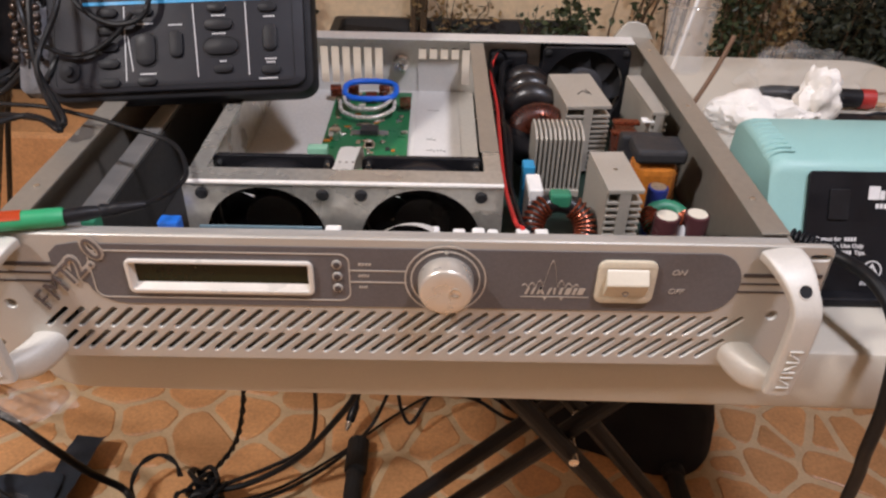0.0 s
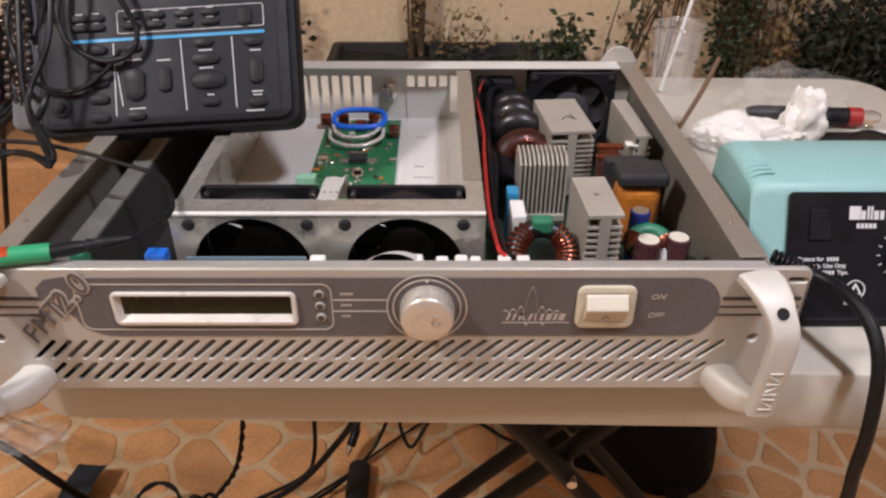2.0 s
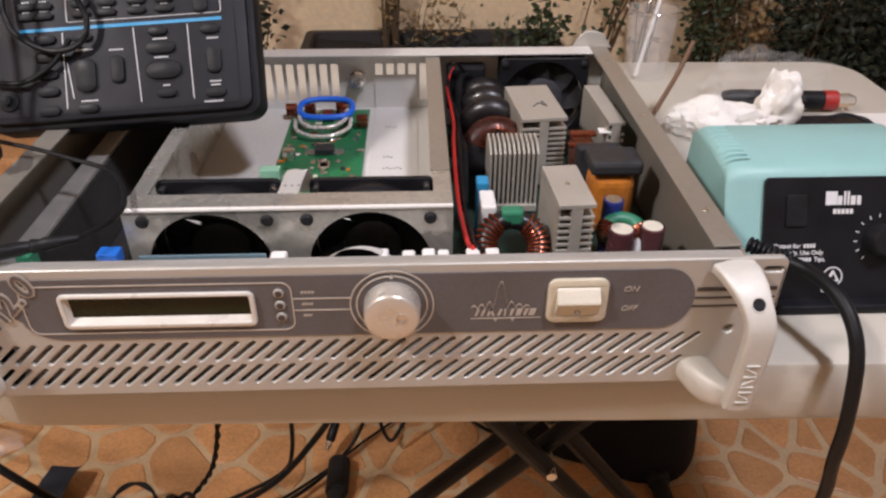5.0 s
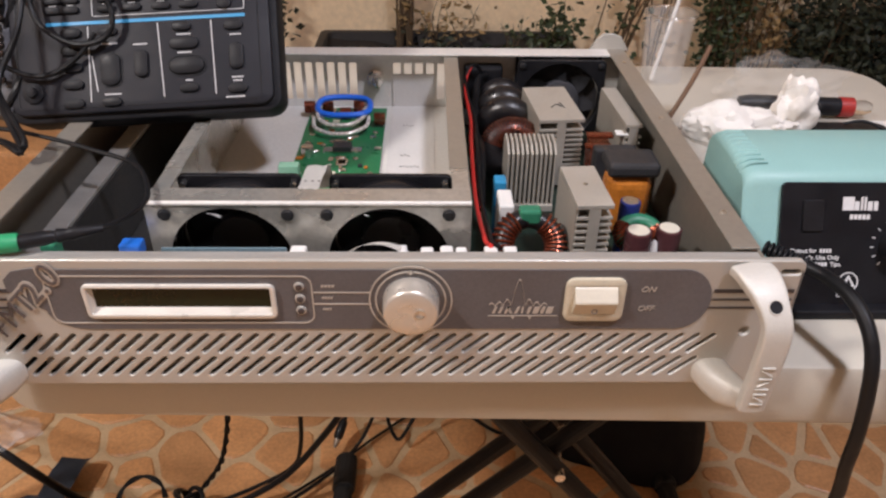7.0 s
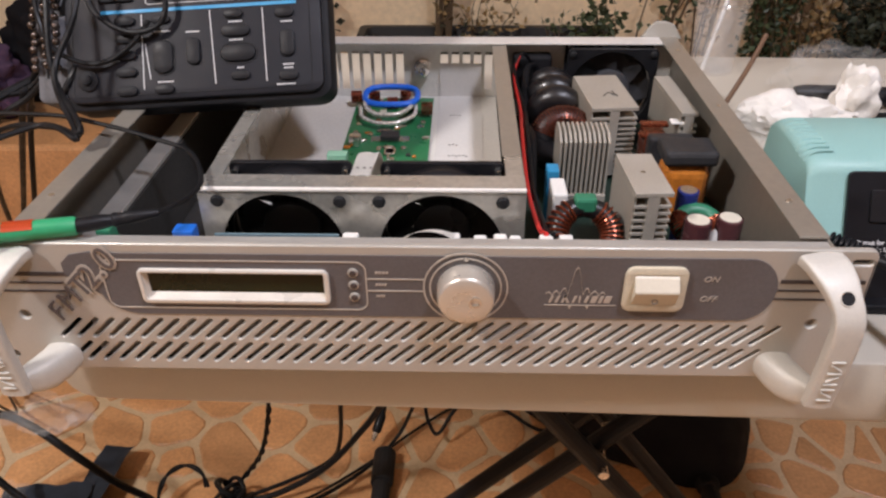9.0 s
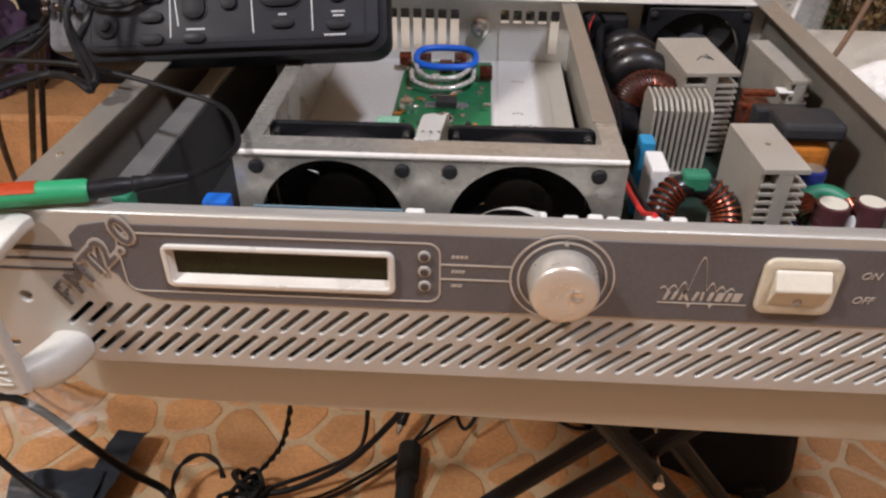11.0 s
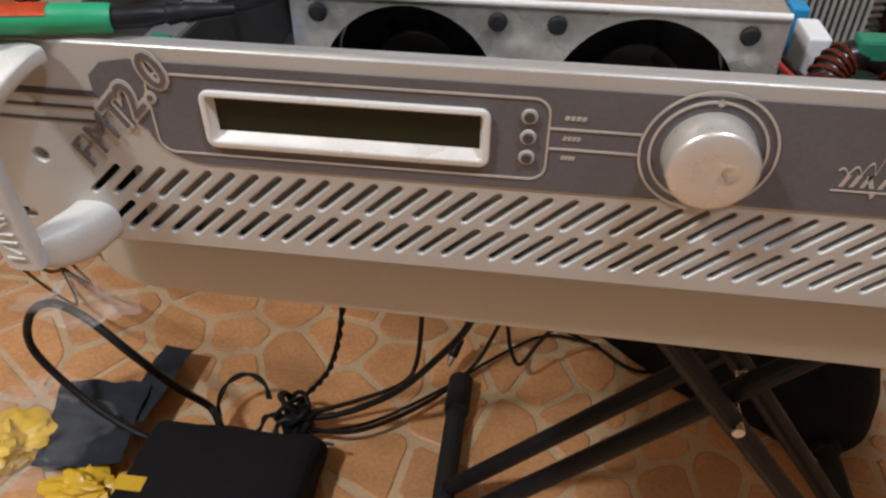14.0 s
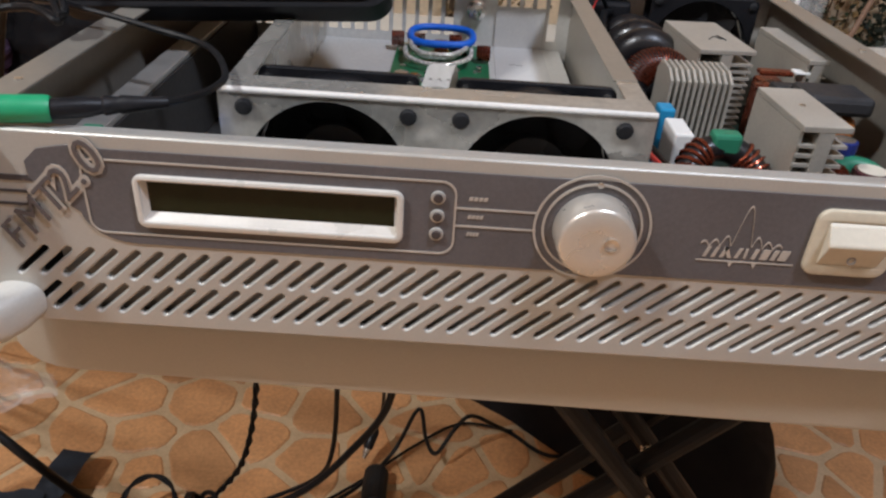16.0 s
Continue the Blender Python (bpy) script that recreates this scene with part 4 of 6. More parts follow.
def wound(at, axis, big, small, turns, a0, a1, core_mat, wire=0.0009, squash=1.0):
    core = part("toroid_core", torus(at, axis, big, small, None, 36, 12), core_mat, psu, "round ferrite ring choke", True)
    q = Vector(axis).to_track_quat("Z", "Y").to_matrix()
    bm = bmesh.new()
    for k in range(turns):
        a = radians(a0 + (a1 - a0) * k / turns)
        c = Vector(at) + q @ Vector((big * math.cos(a), big * math.sin(a), 0))
        torus(c, q @ Vector((-math.sin(a), math.cos(a), 0)), small + wire * 0.8, wire, bm, 12, 5)
    tagged(part("copper_winding", bm, M_COPPER, core, "enamelled copper winding", True), kind="stuff")
    return core


for y, r in ((0.326, 0.0215), (0.300, 0.0240), (0.272, 0.0250)):
    part("black_choke", torus((0.1055, y - 0.008, 0.7925), (0.1, 1, 0.12), r * 0.60, r * 0.46, None, 36, 14), M_CORE, psu, "black varnished ring choke", True)
    part("choke_plug", cyl((0.1055, y - 0.017, 0.7920), (0.1055, y + 0.001, 0.7930), r * 0.35, seg=20, bevel=0.002), M_CORE, psu, "", True)
core = part("toroid_core", torus((0.1070, 0.2235, 0.7870), (0.12, -1, 0.35), 0.0175, 0.0105, None, 40, 14), M_CORE, psu, "dark varnished ring choke with a copper winding", True)
winding = bmesh.new()
q = Vector((0.12, -1, 0.35)).to_track_quat("Z", "Y").to_matrix()
for k in range(26):
    a = radians(25 + 130 * k / 25)
    c = Vector((0.1070, 0.2235, 0.7870)) + q @ Vector((0.0175 * math.cos(a), 0.0175 * math.sin(a), 0))
    torus(c, q @ Vector((-math.sin(a), math.cos(a), 0)), 0.0109, 0.0005, winding, 14, 5)
tagged(part("copper_winding", winding, M_COPPER, core, "enamelled copper winding", True), kind="stuff")
g = wound((0.1035, 0.070, 0.7945), (0.1, -0.75, 0.65), 0.0175, 0.0065, 30, 120, 420, M_CORE)
part("green_clip", box(0.0965, 0.1105, 0.0750, 0.0850, 0.8060, 0.8165, 0.0020), M_GREENCORE, g)
wound((0.1800, 0.090, 0.7900), (0.0, -0.4, 0.9), 0.0120, 0.0050, 26, 150, 390, M_GREENCORE)
tr = part("transformer", box(0.1675, 0.2005, 0.138, 0.166, 0.7580, 0.8070, 0.009, seg=4), M_TAPE, psu, "transformer wrapped in amber tape")
part("ferrite_top", box(0.1660, 0.2030, 0.137, 0.166, 0.8072, 0.8180, 0.003), M_FERRITE, tr, "dark ferrite core top")
tr2 = part("transformer", box(0.1660, 0.1830, 0.196, 0.222, 0.7580, 0.8040, 0.003), M_COPPER, psu, "copper-wound choke")
part("ferrite_top", box(0.1650, 0.1980, 0.181, 0.192, 0.7580, 0.8090, 0.002), M_FERRITE, tr2)
for z in (0.800, 0.809):
    part("copper_strip", box(0.1620, 0.1830, 0.200, 0.208, z, z + 0.003, 0.001), M_COPPER, tr2)


def capacitor(x, y, z1, r, sleeve, top=M_CHROME):
    c = part("capacitor", lathe([(r, 0.0), (r, z1 - 0.7580 - 0.002), (r * 0.97, z1 - 0.7580 - 0.0004), (r * 0.86, z1 - 0.7580)], (x, y, 0.7580), seg=24), sleeve, psu, "round electrolytic capacitor", True)
    part("can_top", cyl((x, y, z1 - 0.0004), (x, y, z1 + 0.0003), r * 0.80, seg=20), top, c, "pale metal can top")


capacitor(0.1755, 0.1080, 0.8060, 0.0070, M_BLUECAP)
capacitor(0.1720, 0.0700, 0.8060, 0.0085, M_BROWNCAP, M_CREAM)
capacitor(0.1920, 0.0720, 0.8065, 0.0080, M_BROWNCAP, M_CREAM)
part("glue_blob", lathe([(0.003, 0), (0.0034, 0.03), (0.002, 0.040), (0.0008, 0.042)], (0.1825, 0.0680, 0.758), seg=12), M_WHITE, psu, "", True)
part("white_relay", box(0.0860, 0.0960, 0.100, 0.124, 0.7580, 0.8060, 0.0012), M_WHITE, psu, "tall white connector block")
part("blue_trimmer", box(0.0850, 0.0935, 0.130, 0.142, 0.7580, 0.8080, 0.0012), mat("cyan_trimmer", (0.03, 0.24, 0.45), 0.4), psu)
for x in (0.0720, 0.0835):
    part("white_plug", box(x, x + 0.0080, 0.034, 0.044, 0.7580, 0.8110, 0.0010), M_WHITE, psu, "white power plug")
part("inlet_body", box(0.0720, 0.1080, 0.338, 0.3525, 0.775, 0.818, 0.003), M_BLACK, psu, "black mains inlet")
for off, rad, name, m in ((0.0, 0.0015, "red_wire", M_REDWIRE), (0.004, 0.0016, "black_wire", M_CABLE)):
    pts = [(0.092, 0.337, 0.808), (0.080, 0.328, 0.824), (0.0715, 0.305, 0.814), (0.0745 + off, 0.255, 0.800), (0.0720 + off, 0.20, 0.806), (0.0720 + off, 0.13, 0.796), (0.0745 + off, 0.07, 0.800), (0.0760 + off, 0.042, 0.812)]
    part(name, tube(pts, rad, 8), m, psu, "", True)
part("black_wire", tube([(0.0920, 0.337, 0.81), (0.0830, 0.318, 0.81), (0.0790, 0.26, 0.79), (0.0800, 0.20, 0.80), (0.0780, 0.15, 0.775)], 0.0032, 8), M_CABLE, psu, "", True)
part("glue_blob", box(0.1860, 0.1990, 0.2055, 0.2140, 0.8090, 0.8110, 0.0008, m=None), M_WHITE, psu)

# ---- handheld oscilloscope lying tilted over the back of the chassis ----
SC = pose(-0.1575, 0.1750, 0.8385, 56, 0, 0) @ pose(0, 0, 0, 0, 0, 3.6) @ Matrix.Diagonal((1, 0.78, 1, 1))
scope = thing("handheld_oscilloscope", (-0.155, 0.28, 0.832), "charcoal handheld oscilloscope with rubber keys, propped on the open chassis", "oscilloscope")


def shift_u(u):
    return u - 0.0125 * min(1, max(0, (0.07 - u) / 0.08))


def on_scope(u, v, w=0.0):
    return SC @ Matrix.Translation((u, v, w))


part("bumper", plate([rrect(-0.1030, 0.0870, 0.0020, 0.2700, 0.010)], 0.026, on_scope(0, 0, -0.017), 0.004), M_SCOPE_DARK, scope, "dark rubber edged case", True)
face = part("face", plate([rrect(-0.0990, 0.0836, 0.0065, 0.2650, 0.008)], 0.006, on_scope(0, 0, -0.0025), 0.002), M_SCOPE, scope, "charcoal front face", True)
part("screen", plate([rrect(-0.060, 0.060, 0.130, 0.250, 0.003)], 0.0012, on_scope(0, 0, 0.0007)), M_LCD, face, "dark display")
part("blue_band", plate([rrect(-0.0740, 0.0680, 0.0860, 0.0890, 0.0004)], 0.0004, on_scope(0, 0, 0.0007)), M_BLUEPRINT, face, "blue printed band")


def spread(v):
    return 0.081 - (0.081 - v) * 1.3 if v < 0.081 else v


def key(u, v, w, h, tall=0.0022):
    u, v, h = shift_u(u), spread(v), h * (1.15 if v < 0.081 else 1)
    return part("key", plate([rrect(u - w / 2, u + w / 2, v - h / 2, v + h / 2, min(w, h) / 2.1)], tall, on_scope(0, 0, 0.0004 + tall / 2), 0.0008), M_KEY, face, "", True)


def bars(u, v, n, w=0.0020, h=0.0014):
    u, v = shift_u(u), spread(v)
    bm = bmesh.new()
    for k in range(n):
        box(u + (k - n / 2) * w, u + (k - n / 2) * w + w * 0.72, v - h / 2, v + h / 2, 0.0005, 0.0008, 0, bm)
    bmesh.ops.transform(bm, matrix=SC, verts=bm.verts)
    part("key_caption", bm, M_WHITE_PRINT, face)


for v in (0.0790, 0.0665, 0.0545, 0.0425, 0.0290):
    key(-0.0440, v, 0.0135, 0.0062)
    if v > 0.03:
        bars(-0.0440, v + 0.0002, 3, 0.0018, 0.0012)
for v in (0.1000, 0.1090):
    for u in (-0.0560, -0.0440, -0.0180, -0.0010, 0.0170, 0.0340):
        key(u, v, 0.0120, 0.0055)
        bars(u, v + 0.0046, 3, 0.0018, 0.0010)
key(0.0560, 0.1030, 0.0085, 0.0170)
for u, v, w, h in ((-0.0180, 0.0790, 0.0125, 0.0058), (-0.0170, 0.0520, 0.0125, 0.0250), (0.0030, 0.0550, 0.0080, 0.0205), (0.0290, 0.0800, 0.0120, 0.0058), (0.0300, 0.0680, 0.0190, 0.0080),
                   (0.0310, 0.0520, 0.0235, 0.0120), (0.0320, 0.0360, 0.0120, 0.0056), (0.0610, 0.0790, 0.0120, 0.0064), (0.0620, 0.0570, 0.0085, 0.0200), (0.0620, 0.0340, 0.0125, 0.0062), (-0.0170, 0.0290, 0.0125, 0.0058)):
    key(u, v, w, h)
for u, v, rw, rh in ((-0.0170, 0.0520, 0.0165, 0.0290), (0.0310, 0.0520, 0.0280, 0.0175)):
    u, v, rh = shift_u(u), spread(v), rh * 1.15
    part("key_well", plate(outline_band(rrect(u - rw / 2, u + rw / 2, v - rh / 2, v + rh / 2, min(rw, rh) / 2.1), 0.0009), 0.0008, on_scope(0, 0, 0.0006)), M_KEY, face)
for u, v, n in ((-0.0170, 0.0705, 7), (0.0030, 0.0690, 6), (0.0300, 0.0745, 6), (0.0300, 0.0615, 6), (0.0320, 0.0415, 3), (0.0620, 0.0725, 5), (0.0620, 0.0420, 5), (0.0620, 0.0395, 4), (-0.0160, 0.0345, 7), (0.0600, 0.0280, 8)):
    bars(u, v, n, 0.0017, 0.0013)
for a, b in (((0.0140, 0.0840), (0.0160, 0.0310)), ((0.0470, 0.0840), (0.0480, 0.0310)), ((-0.0320, 0.0840), (-0.0320, 0.0300)), ((-0.0300, 0.0620), (-0.0270, 0.0370))):
    part("printed_rule", plate([slot2(shift_u(a[0]), spread(a[1]), shift_u(b[0]), spread(b[1]), 0.0003)], 0.0003, on_scope(0, 0, 0.0007)), M_WHITE_PRINT, face)
part("printed_box", plate(outline_band(rrect(-0.0410, 0.0680, 0.0930, 0.1150, 0.002), 0.0005), 0.0003, on_scope(0, 0, 0.0007)), M_WHITE_PRINT, face)
part("face_border", plate(outline_band(rrect(-0.0960, 0.0775, 0.0095, 0.2600, 0.005), 0.0006), 0.0008, on_scope(0, 0, 0.0006)), M_KEY, face, "moulded border line")
part("wrist_stud", lathe([(0.0075, 0.0), (0.0075, 0.0016), (0.0055, 0.0024), (0.0040, 0.0024), (0.0036, 0.0050), (0.0012, 0.0056)], SC @ Vector((-0.0850, 0.0250, 0.0004)), SC.to_3x3() @ Vector((0, 0, 1)), 22), M_SCOPE_DARK, face, "round strap stud", True)
part("prop_stand", tube([SC @ Vector((-0.05, 0.20, -0.030)), (-0.205, 0.346, 0.834), (-0.125, 0.346, 0.834), SC @ Vector((0.03, 0.20, -0.030))], 0.0035, 8, 1), M_SCOPE_DARK, scope, "fold-out wire stand")
part("strap_pad", plate([rrect(-0.1210, -0.1040, 0.010, 0.2500, 0.005)], 0.02, on_scope(0, 0, -0.012), 0.003), mat("grey_strap_webbing", (0.12, 0.12, 0.13), 0.8, 0, 0.2, 60, 0.3), scope, "grey hand strap along the side", True)

beads = thing("bead_chain", SC @ Vector((-0.098, 0.09, 0.0)), "string of small dark metal beads beside the oscilloscope", "chain")
rng = random.Random(9)
for i in range(54):
    row = i % 3
    v = 0.040 + (i // 3) * 0.0078 + 0.003 * (row % 2)
    p = SC @ Vector((-0.1225 + row * 0.0078 + rng.uniform(-0.0012, 0.0012), v + rng.uniform(-0.0012, 0.0012), 0.0015 + rng.uniform(0, 0.002)))
    bm = bmesh.new()
    bmesh.ops.create_icosphere(bm, subdivisions=2, radius=0.0030, matrix=Matrix.Translation(p))
    part("bead", bm, mat("dark_bead_metal", (0.10, 0.08, 0.07), 0.25, 0.8) if i == 0 else bpy.data.materials["dark_bead_metal"], beads, "", True)
part("bead_string", tube([SC @ Vector((-0.114, 0.030 + k * 0.03, 0.001)) for k in range(5)], 0.0009, 6, 3), M_CABLE, beads)


def cable(name, pts, r, label, seg=8, m=M_CABLE, n=8, twist=0.0):
    if twist:
        path = glide(pts, 24)
        run = [0.0]
        for a, b in zip(path, path[1:]):
            run.append(run[-1] + (b - a).length)
        bm = bmesh.new()
        for ph in (0, math.pi):
            q = []
            for p, s in zip(path, run):
                a = s * 2 * math.pi / 0.055 + ph
                q.append(p + Vector((math.cos(a), math.sin(a) * 0.7, math.sin(a) * 0.7)) * twist)
            tube(q, r, 6, 1, bm)
        return solo(name, bm, m, label, "cable", smooth=True)
    return solo(name, tube(pts, r, seg, n), m, label, "cable", smooth=True)


# leads that hang over the scope and loop down on its left
W = lambda u, v, w: tuple(SC @ Vector((u, v, w)))
cable("scope_lead", [W(-0.075, 0.150, 0.006), W(-0.080, 0.115, 0.010), W(-0.074, 0.085, 0.010), W(-0.052, 0.066, 0.008), W(-0.030, 0.070, 0.008), W(-0.023, 0.092, 0.010), W(-0.034, 0.125, 0.016), W(-0.05, 0.17, 0.02)], 0.0021, "thin black lead looped over the oscilloscope keys")
cable("scope_lead", [W(-0.098, 0.150, 0.012), W(-0.112, 0.11, 0.018), W(-0.106, 0.06, 0.016), W(-0.090, 0.042, 0.008), W(-0.070, 0.040, 0.006), W(-0.050, 0.055, 0.006), W(-0.036, 0.075, 0.008)], 0.0018, "thin black lead looped over the oscilloscope keys")
rng = random.Random(5)
for k in range(4):
    g = lambda s: rng.uniform(-s, s)
    cable("probe_lead", [(-0.262 + g(0.02), 0.26, 1.00), (-0.268 + g(0.015), 0.225 + g(0.01), 0.93), (-0.262 + g(0.012), 0.205 + g(0.01), 0.880), (-0.285 + g(0.02), 0.200 + g(0.02), 0.838), (-0.340 + g(0.03), 0.240 + g(0.03), 0.80 + g(0.02)), (-0.50 + g(0.05), 0.42 + g(0.05), 0.60 + g(0.05)), (-0.72 + g(0.05), 0.72 + g(0.05), 0.22), (-0.86 + g(0.05), 0.95 + g(0.05), 0.008), (-0.98 + g(0.05), 1.02, 0.006)], 0.0026, "black probe lead hanging beside the oscilloscope")

for k in range(2):
    g = lambda s: rng.uniform(-s, s)
    cable("probe_lead", [(-0.258 + g(0.02), 0.24, 0.98), (-0.250 + g(0.012), 0.19 + g(0.01), 0.905), (-0.247 + g(0.006), 0.150 + g(0.01), 0.867), (-0.224 + g(0.006), 0.112 + g(0.006), 0.8415 + 0.003 * k), (-0.248 + g(0.01), 0.108 + g(0.02), 0.840 + g(0.004)), (-0.305 + g(0.01), 0.125 + g(0.045), 0.824 + g(0.008)), (-0.41 + g(0.02), 0.18 + g(0.04), 0.75), (-0.58 + g(0.04), 0.36 + g(0.04), 0.45), (-0.82 + g(0.05), 0.66 + g(0.05), 0.06), (-0.93 + g(0.05), 0.78, 0.008)], 0.0021, "black probe lead drooping over the chassis edge")

# probe with a green sleeve resting on the panel's handle
probe = thing("oscilloscope_probe", (-0.205, 0.0, 0.838), "green sleeved probe with red tape resting on the panel edge", "probe")
pa, pb = Vector((-0.2225, -0.0035, 0.8372)), Vector((-0.1792, 0.0090, 0.8352))
pd = (pb - pa).normalized()
part("sleeve", lathe([(0.0048, 0.0), (0.0053, 0.0008), (0.0053, 0.0435), (0.0048, 0.0455)], pa, pd, 24), M_GREENPLASTIC, probe, "bright green plastic sleeve", True)
part("flange", lathe([(0.0072, 0.0), (0.0080, 0.0008), (0.0080, 0.0022), (0.0072, 0.0030)], pa, pd, 24), M_GREENPLASTIC, probe, "", True)
tape = bmesh.new()
ta, tb = [], []
for k in range(9):
    ang = radians(-60 + 15 * k)
    upv = (Vector((0, 0, 1)) - pd * pd.z).normalized()
    sd = pd.cross(upv)
    q = (upv * math.cos(ang) + sd * math.sin(ang)) * 0.0056
    ta.append(tape.verts.new(pa + pd * 0.010 + q))
    tb.append(tape.verts.new(pa + pd * 0.025 + q))
for k in range(8):
    tape.faces.new((ta[k], ta[k + 1], tb[k + 1], tb[k]))
bmesh.ops.solidify(tape, geom=tape.faces[:], thickness=0.0003)
part("red_tape", tape, M_REDTAPE, probe, "orange-red tape patch", True)
part("strain_relief", lathe([(0.0040, 0.0), (0.0042, 0.012), (0.0032, 0.018), (0.0040, 0.019), (0.0032, 0.024), (0.0038, 0.025), (0.0028, 0.034), (0.0022, 0.042)], pb, (0.93, 0.37, -0.01), 18), M_BLACK, probe, "black strain relief", True)
part("tip_body", lathe([(0.0040, 0.0), (0.0042, 0.020), (0.0034, 0.026), (0.0034, 0.034)], pa, -pd, 18), M_BLACK, probe, "black probe body", True)
part("tip_collar", lathe([(0.0044, 0.0), (0.0044, 0.006)], pa - pd * 0.034, -pd, 16), M_WHITE, probe, "white collar")
pe = pb + Vector((0.93, 0.37, -0.01)).normalized() * 0.040
cable("probe_cable", [pe, (-0.1350, 0.0330, 0.8340), (-0.1290, 0.0480, 0.8335), (-0.1300, 0.0680, 0.8335), (-0.1480, 0.1020, 0.8345), (-0.1800, 0.1180, 0.8370), (-0.2150, 0.1310, 0.8400), (-0.260, 0.142, 0.842), (-0.34, 0.17, 0.825), (-0.44, 0.26, 0.74), (-0.66, 0.55, 0.36), (-0.86, 0.82, 0.008)], 0.0016, "thin black probe cable crossing the open chassis")
cable("probe_cable", [pa - pd * 0.040, pa - pd * 0.075, (-0.335, -0.020, 0.825), (-0.42, 0.05, 0.80), (-0.55, 0.22, 0.62), (-0.76, 0.55, 0.20), (-0.90, 0.75, 0.008)], 0.0032, "black cable of the probe running off the table")
cable("power_lead", [(-0.20, 0.31, 0.842), (-0.26, 0.24, 0.846), (-0.31, 0.205, 0.838), (-0.36, 0.16, 0.81), (-0.44, 0.22, 0.74), (-0.58, 0.40, 0.50), (-0.80, 0.70, 0.12), (-0.92, 0.85, 0.008)], 0.0034, "black lead running from the oscilloscope over the side")

# ---- soldering station ----
ST = thing("soldering_station", (0.325, 0.16, 0.741), "pale teal soldering station with a black front", "soldering station")
SX0, SX1 = 0.2600, 0.3900
prof = [(0.0700, 0.7430), (0.0720, 0.7460), (0.1060, 0.8190), (0.1080, 0.8240), (0.1140, 0.8275), (0.1450, 0.8300), (0.1720, 0.8300), (0.1780, 0.8260), (0.1860, 0.7430)]


def extrude_x(prof, xs, tapers):
    bm = bmesh.new()
    rows = []
    for x, t in zip(xs, tapers):
        rows.append([bm.verts.new((x, y, 0.741 + (z - 0.741) * t)) for y, z in prof])
    for a, b in zip(rows, rows[1:]):
        for k in range(len(prof)):
            bm.faces.new((a[k], a[(k + 1) % len(prof)], b[(k + 1) % len(prof)], b[k]))
    bm.faces.new(rows[0])
    bm.faces.new(rows[-1][::-1])
    return bm


shell = part("case", extrude_x(prof, (0.2490, 0.2505, 0.2530, 0.2575, SX1 - 0.008, SX1 - 0.003, SX1), (0.93, 0.962, 0.985, 0.999, 1.0, 0.985, 0.95)), M_TEAL, ST, "pale teal moulded case", True)
slope = Vector((0, 0.0340, 0.0750)).normalized()
out = Vector((0, -slope.z, slope.y))
FACE = Matrix.Translation((0.2740, 0.0715, 0.7450)) @ Matrix((Vector((1, 0, 0)), slope, Vector((0, -slope.z, slope.y)))).transposed().to_4x4()
FH = 0.0835
fp = part("front_plate", plate([rrect(0.0, 0.105, 0.0, FH, 0.003)], 0.003, FACE @ Matrix.Translation((0, 0, 0.0014)), 0.0006), M_STATION, ST, "black front plate")


def on_front(m=0.0034):
    return FACE @ Matrix.Translation((0, 0, m))


sw2 = part("power_switch", plate([rrect(0.0140, 0.0270, 0.0520, 0.0720, 0.001)], 0.002, on_front(0.0036), 0.0004), M_BLACK, fp, "black power switch")
part("switch_rocker", box(0.0160, 0.0250, 0.0540, 0.0700, 0.0040, 0.0070, 0.001, m=FACE @ pose(0, -0.003, 0.003, -6)), M_BLACK, sw2)
for k, (u, w) in enumerate(((0.0400, 0.0085), (0.0480, 0.0035), (0.0522, 0.0016), (0.0545, 0.0016), (0.0568, 0.0036), (0.0610, 0.0030))):
    part("maker_bar", plate([[(u, 0.0655), (u + w * 0.9, 0.0655), (u + w * 0.9, 0.0745 if w < 0.003 or w > 0.008 else 0.0715), (u, 0.0745 if w < 0.003 or w > 0.008 else 0.0715)]], 0.0003, on_front()), M_WHITE_PRINT, fp)
for k in range(5):
    part("type_bar", plate([rrect(0.0455 + k * 0.0028, 0.0476 + k * 0.0028, 0.0595, 0.0628, 0.0003)], 0.0003, on_front()), M_WHITE_PRINT, fp)
for k, t in enumerate(("Output for", "Iron Only. Use Only", "Original")):
    part("notice_lettering", lettering(t, 0.0041, on_front() @ Matrix.Translation((0.0065, 0.0370 - 0.0046 * k, 0)), 0.0002, 0, 0.00008), M_WHITE_PRINT, fp)
part("notice_lettering", lettering("Tips.", 0.0041, on_front() @ Matrix.Translation((0.0345, 0.0278, 0)), 0.0002, 0, 0.00008), M_WHITE_PRINT, fp)
for u0, v, n in ((0.0270, 0.0382, 4), (0.0225, 0.0290, 5)):
    for k in range(n):
        part("notice_bar", plate([rrect(u0 + k * 0.0021, u0 + k * 0.0021 + 0.0015, v - 0.0012, v + 0.0014, 0.0002)], 0.0002, on_front()), M_WHITE_PRINT, fp)
part("safe_sign", plate([ring2(0.0480, 0.0170, 0.0068, 32), ring2(0.0480, 0.0170, 0.0060, 32)], 0.0003, on_front()), M_WHITE_PRINT, fp)
part("safe_triangle", plate([[(0.0480, 0.0220), (0.0432, 0.0138), (0.0528, 0.0138)], [(0.0482, 0.0195), (0.0508, 0.0148), (0.0462, 0.0148)]], 0.0003, on_front()), M_WHITE_PRINT, fp)
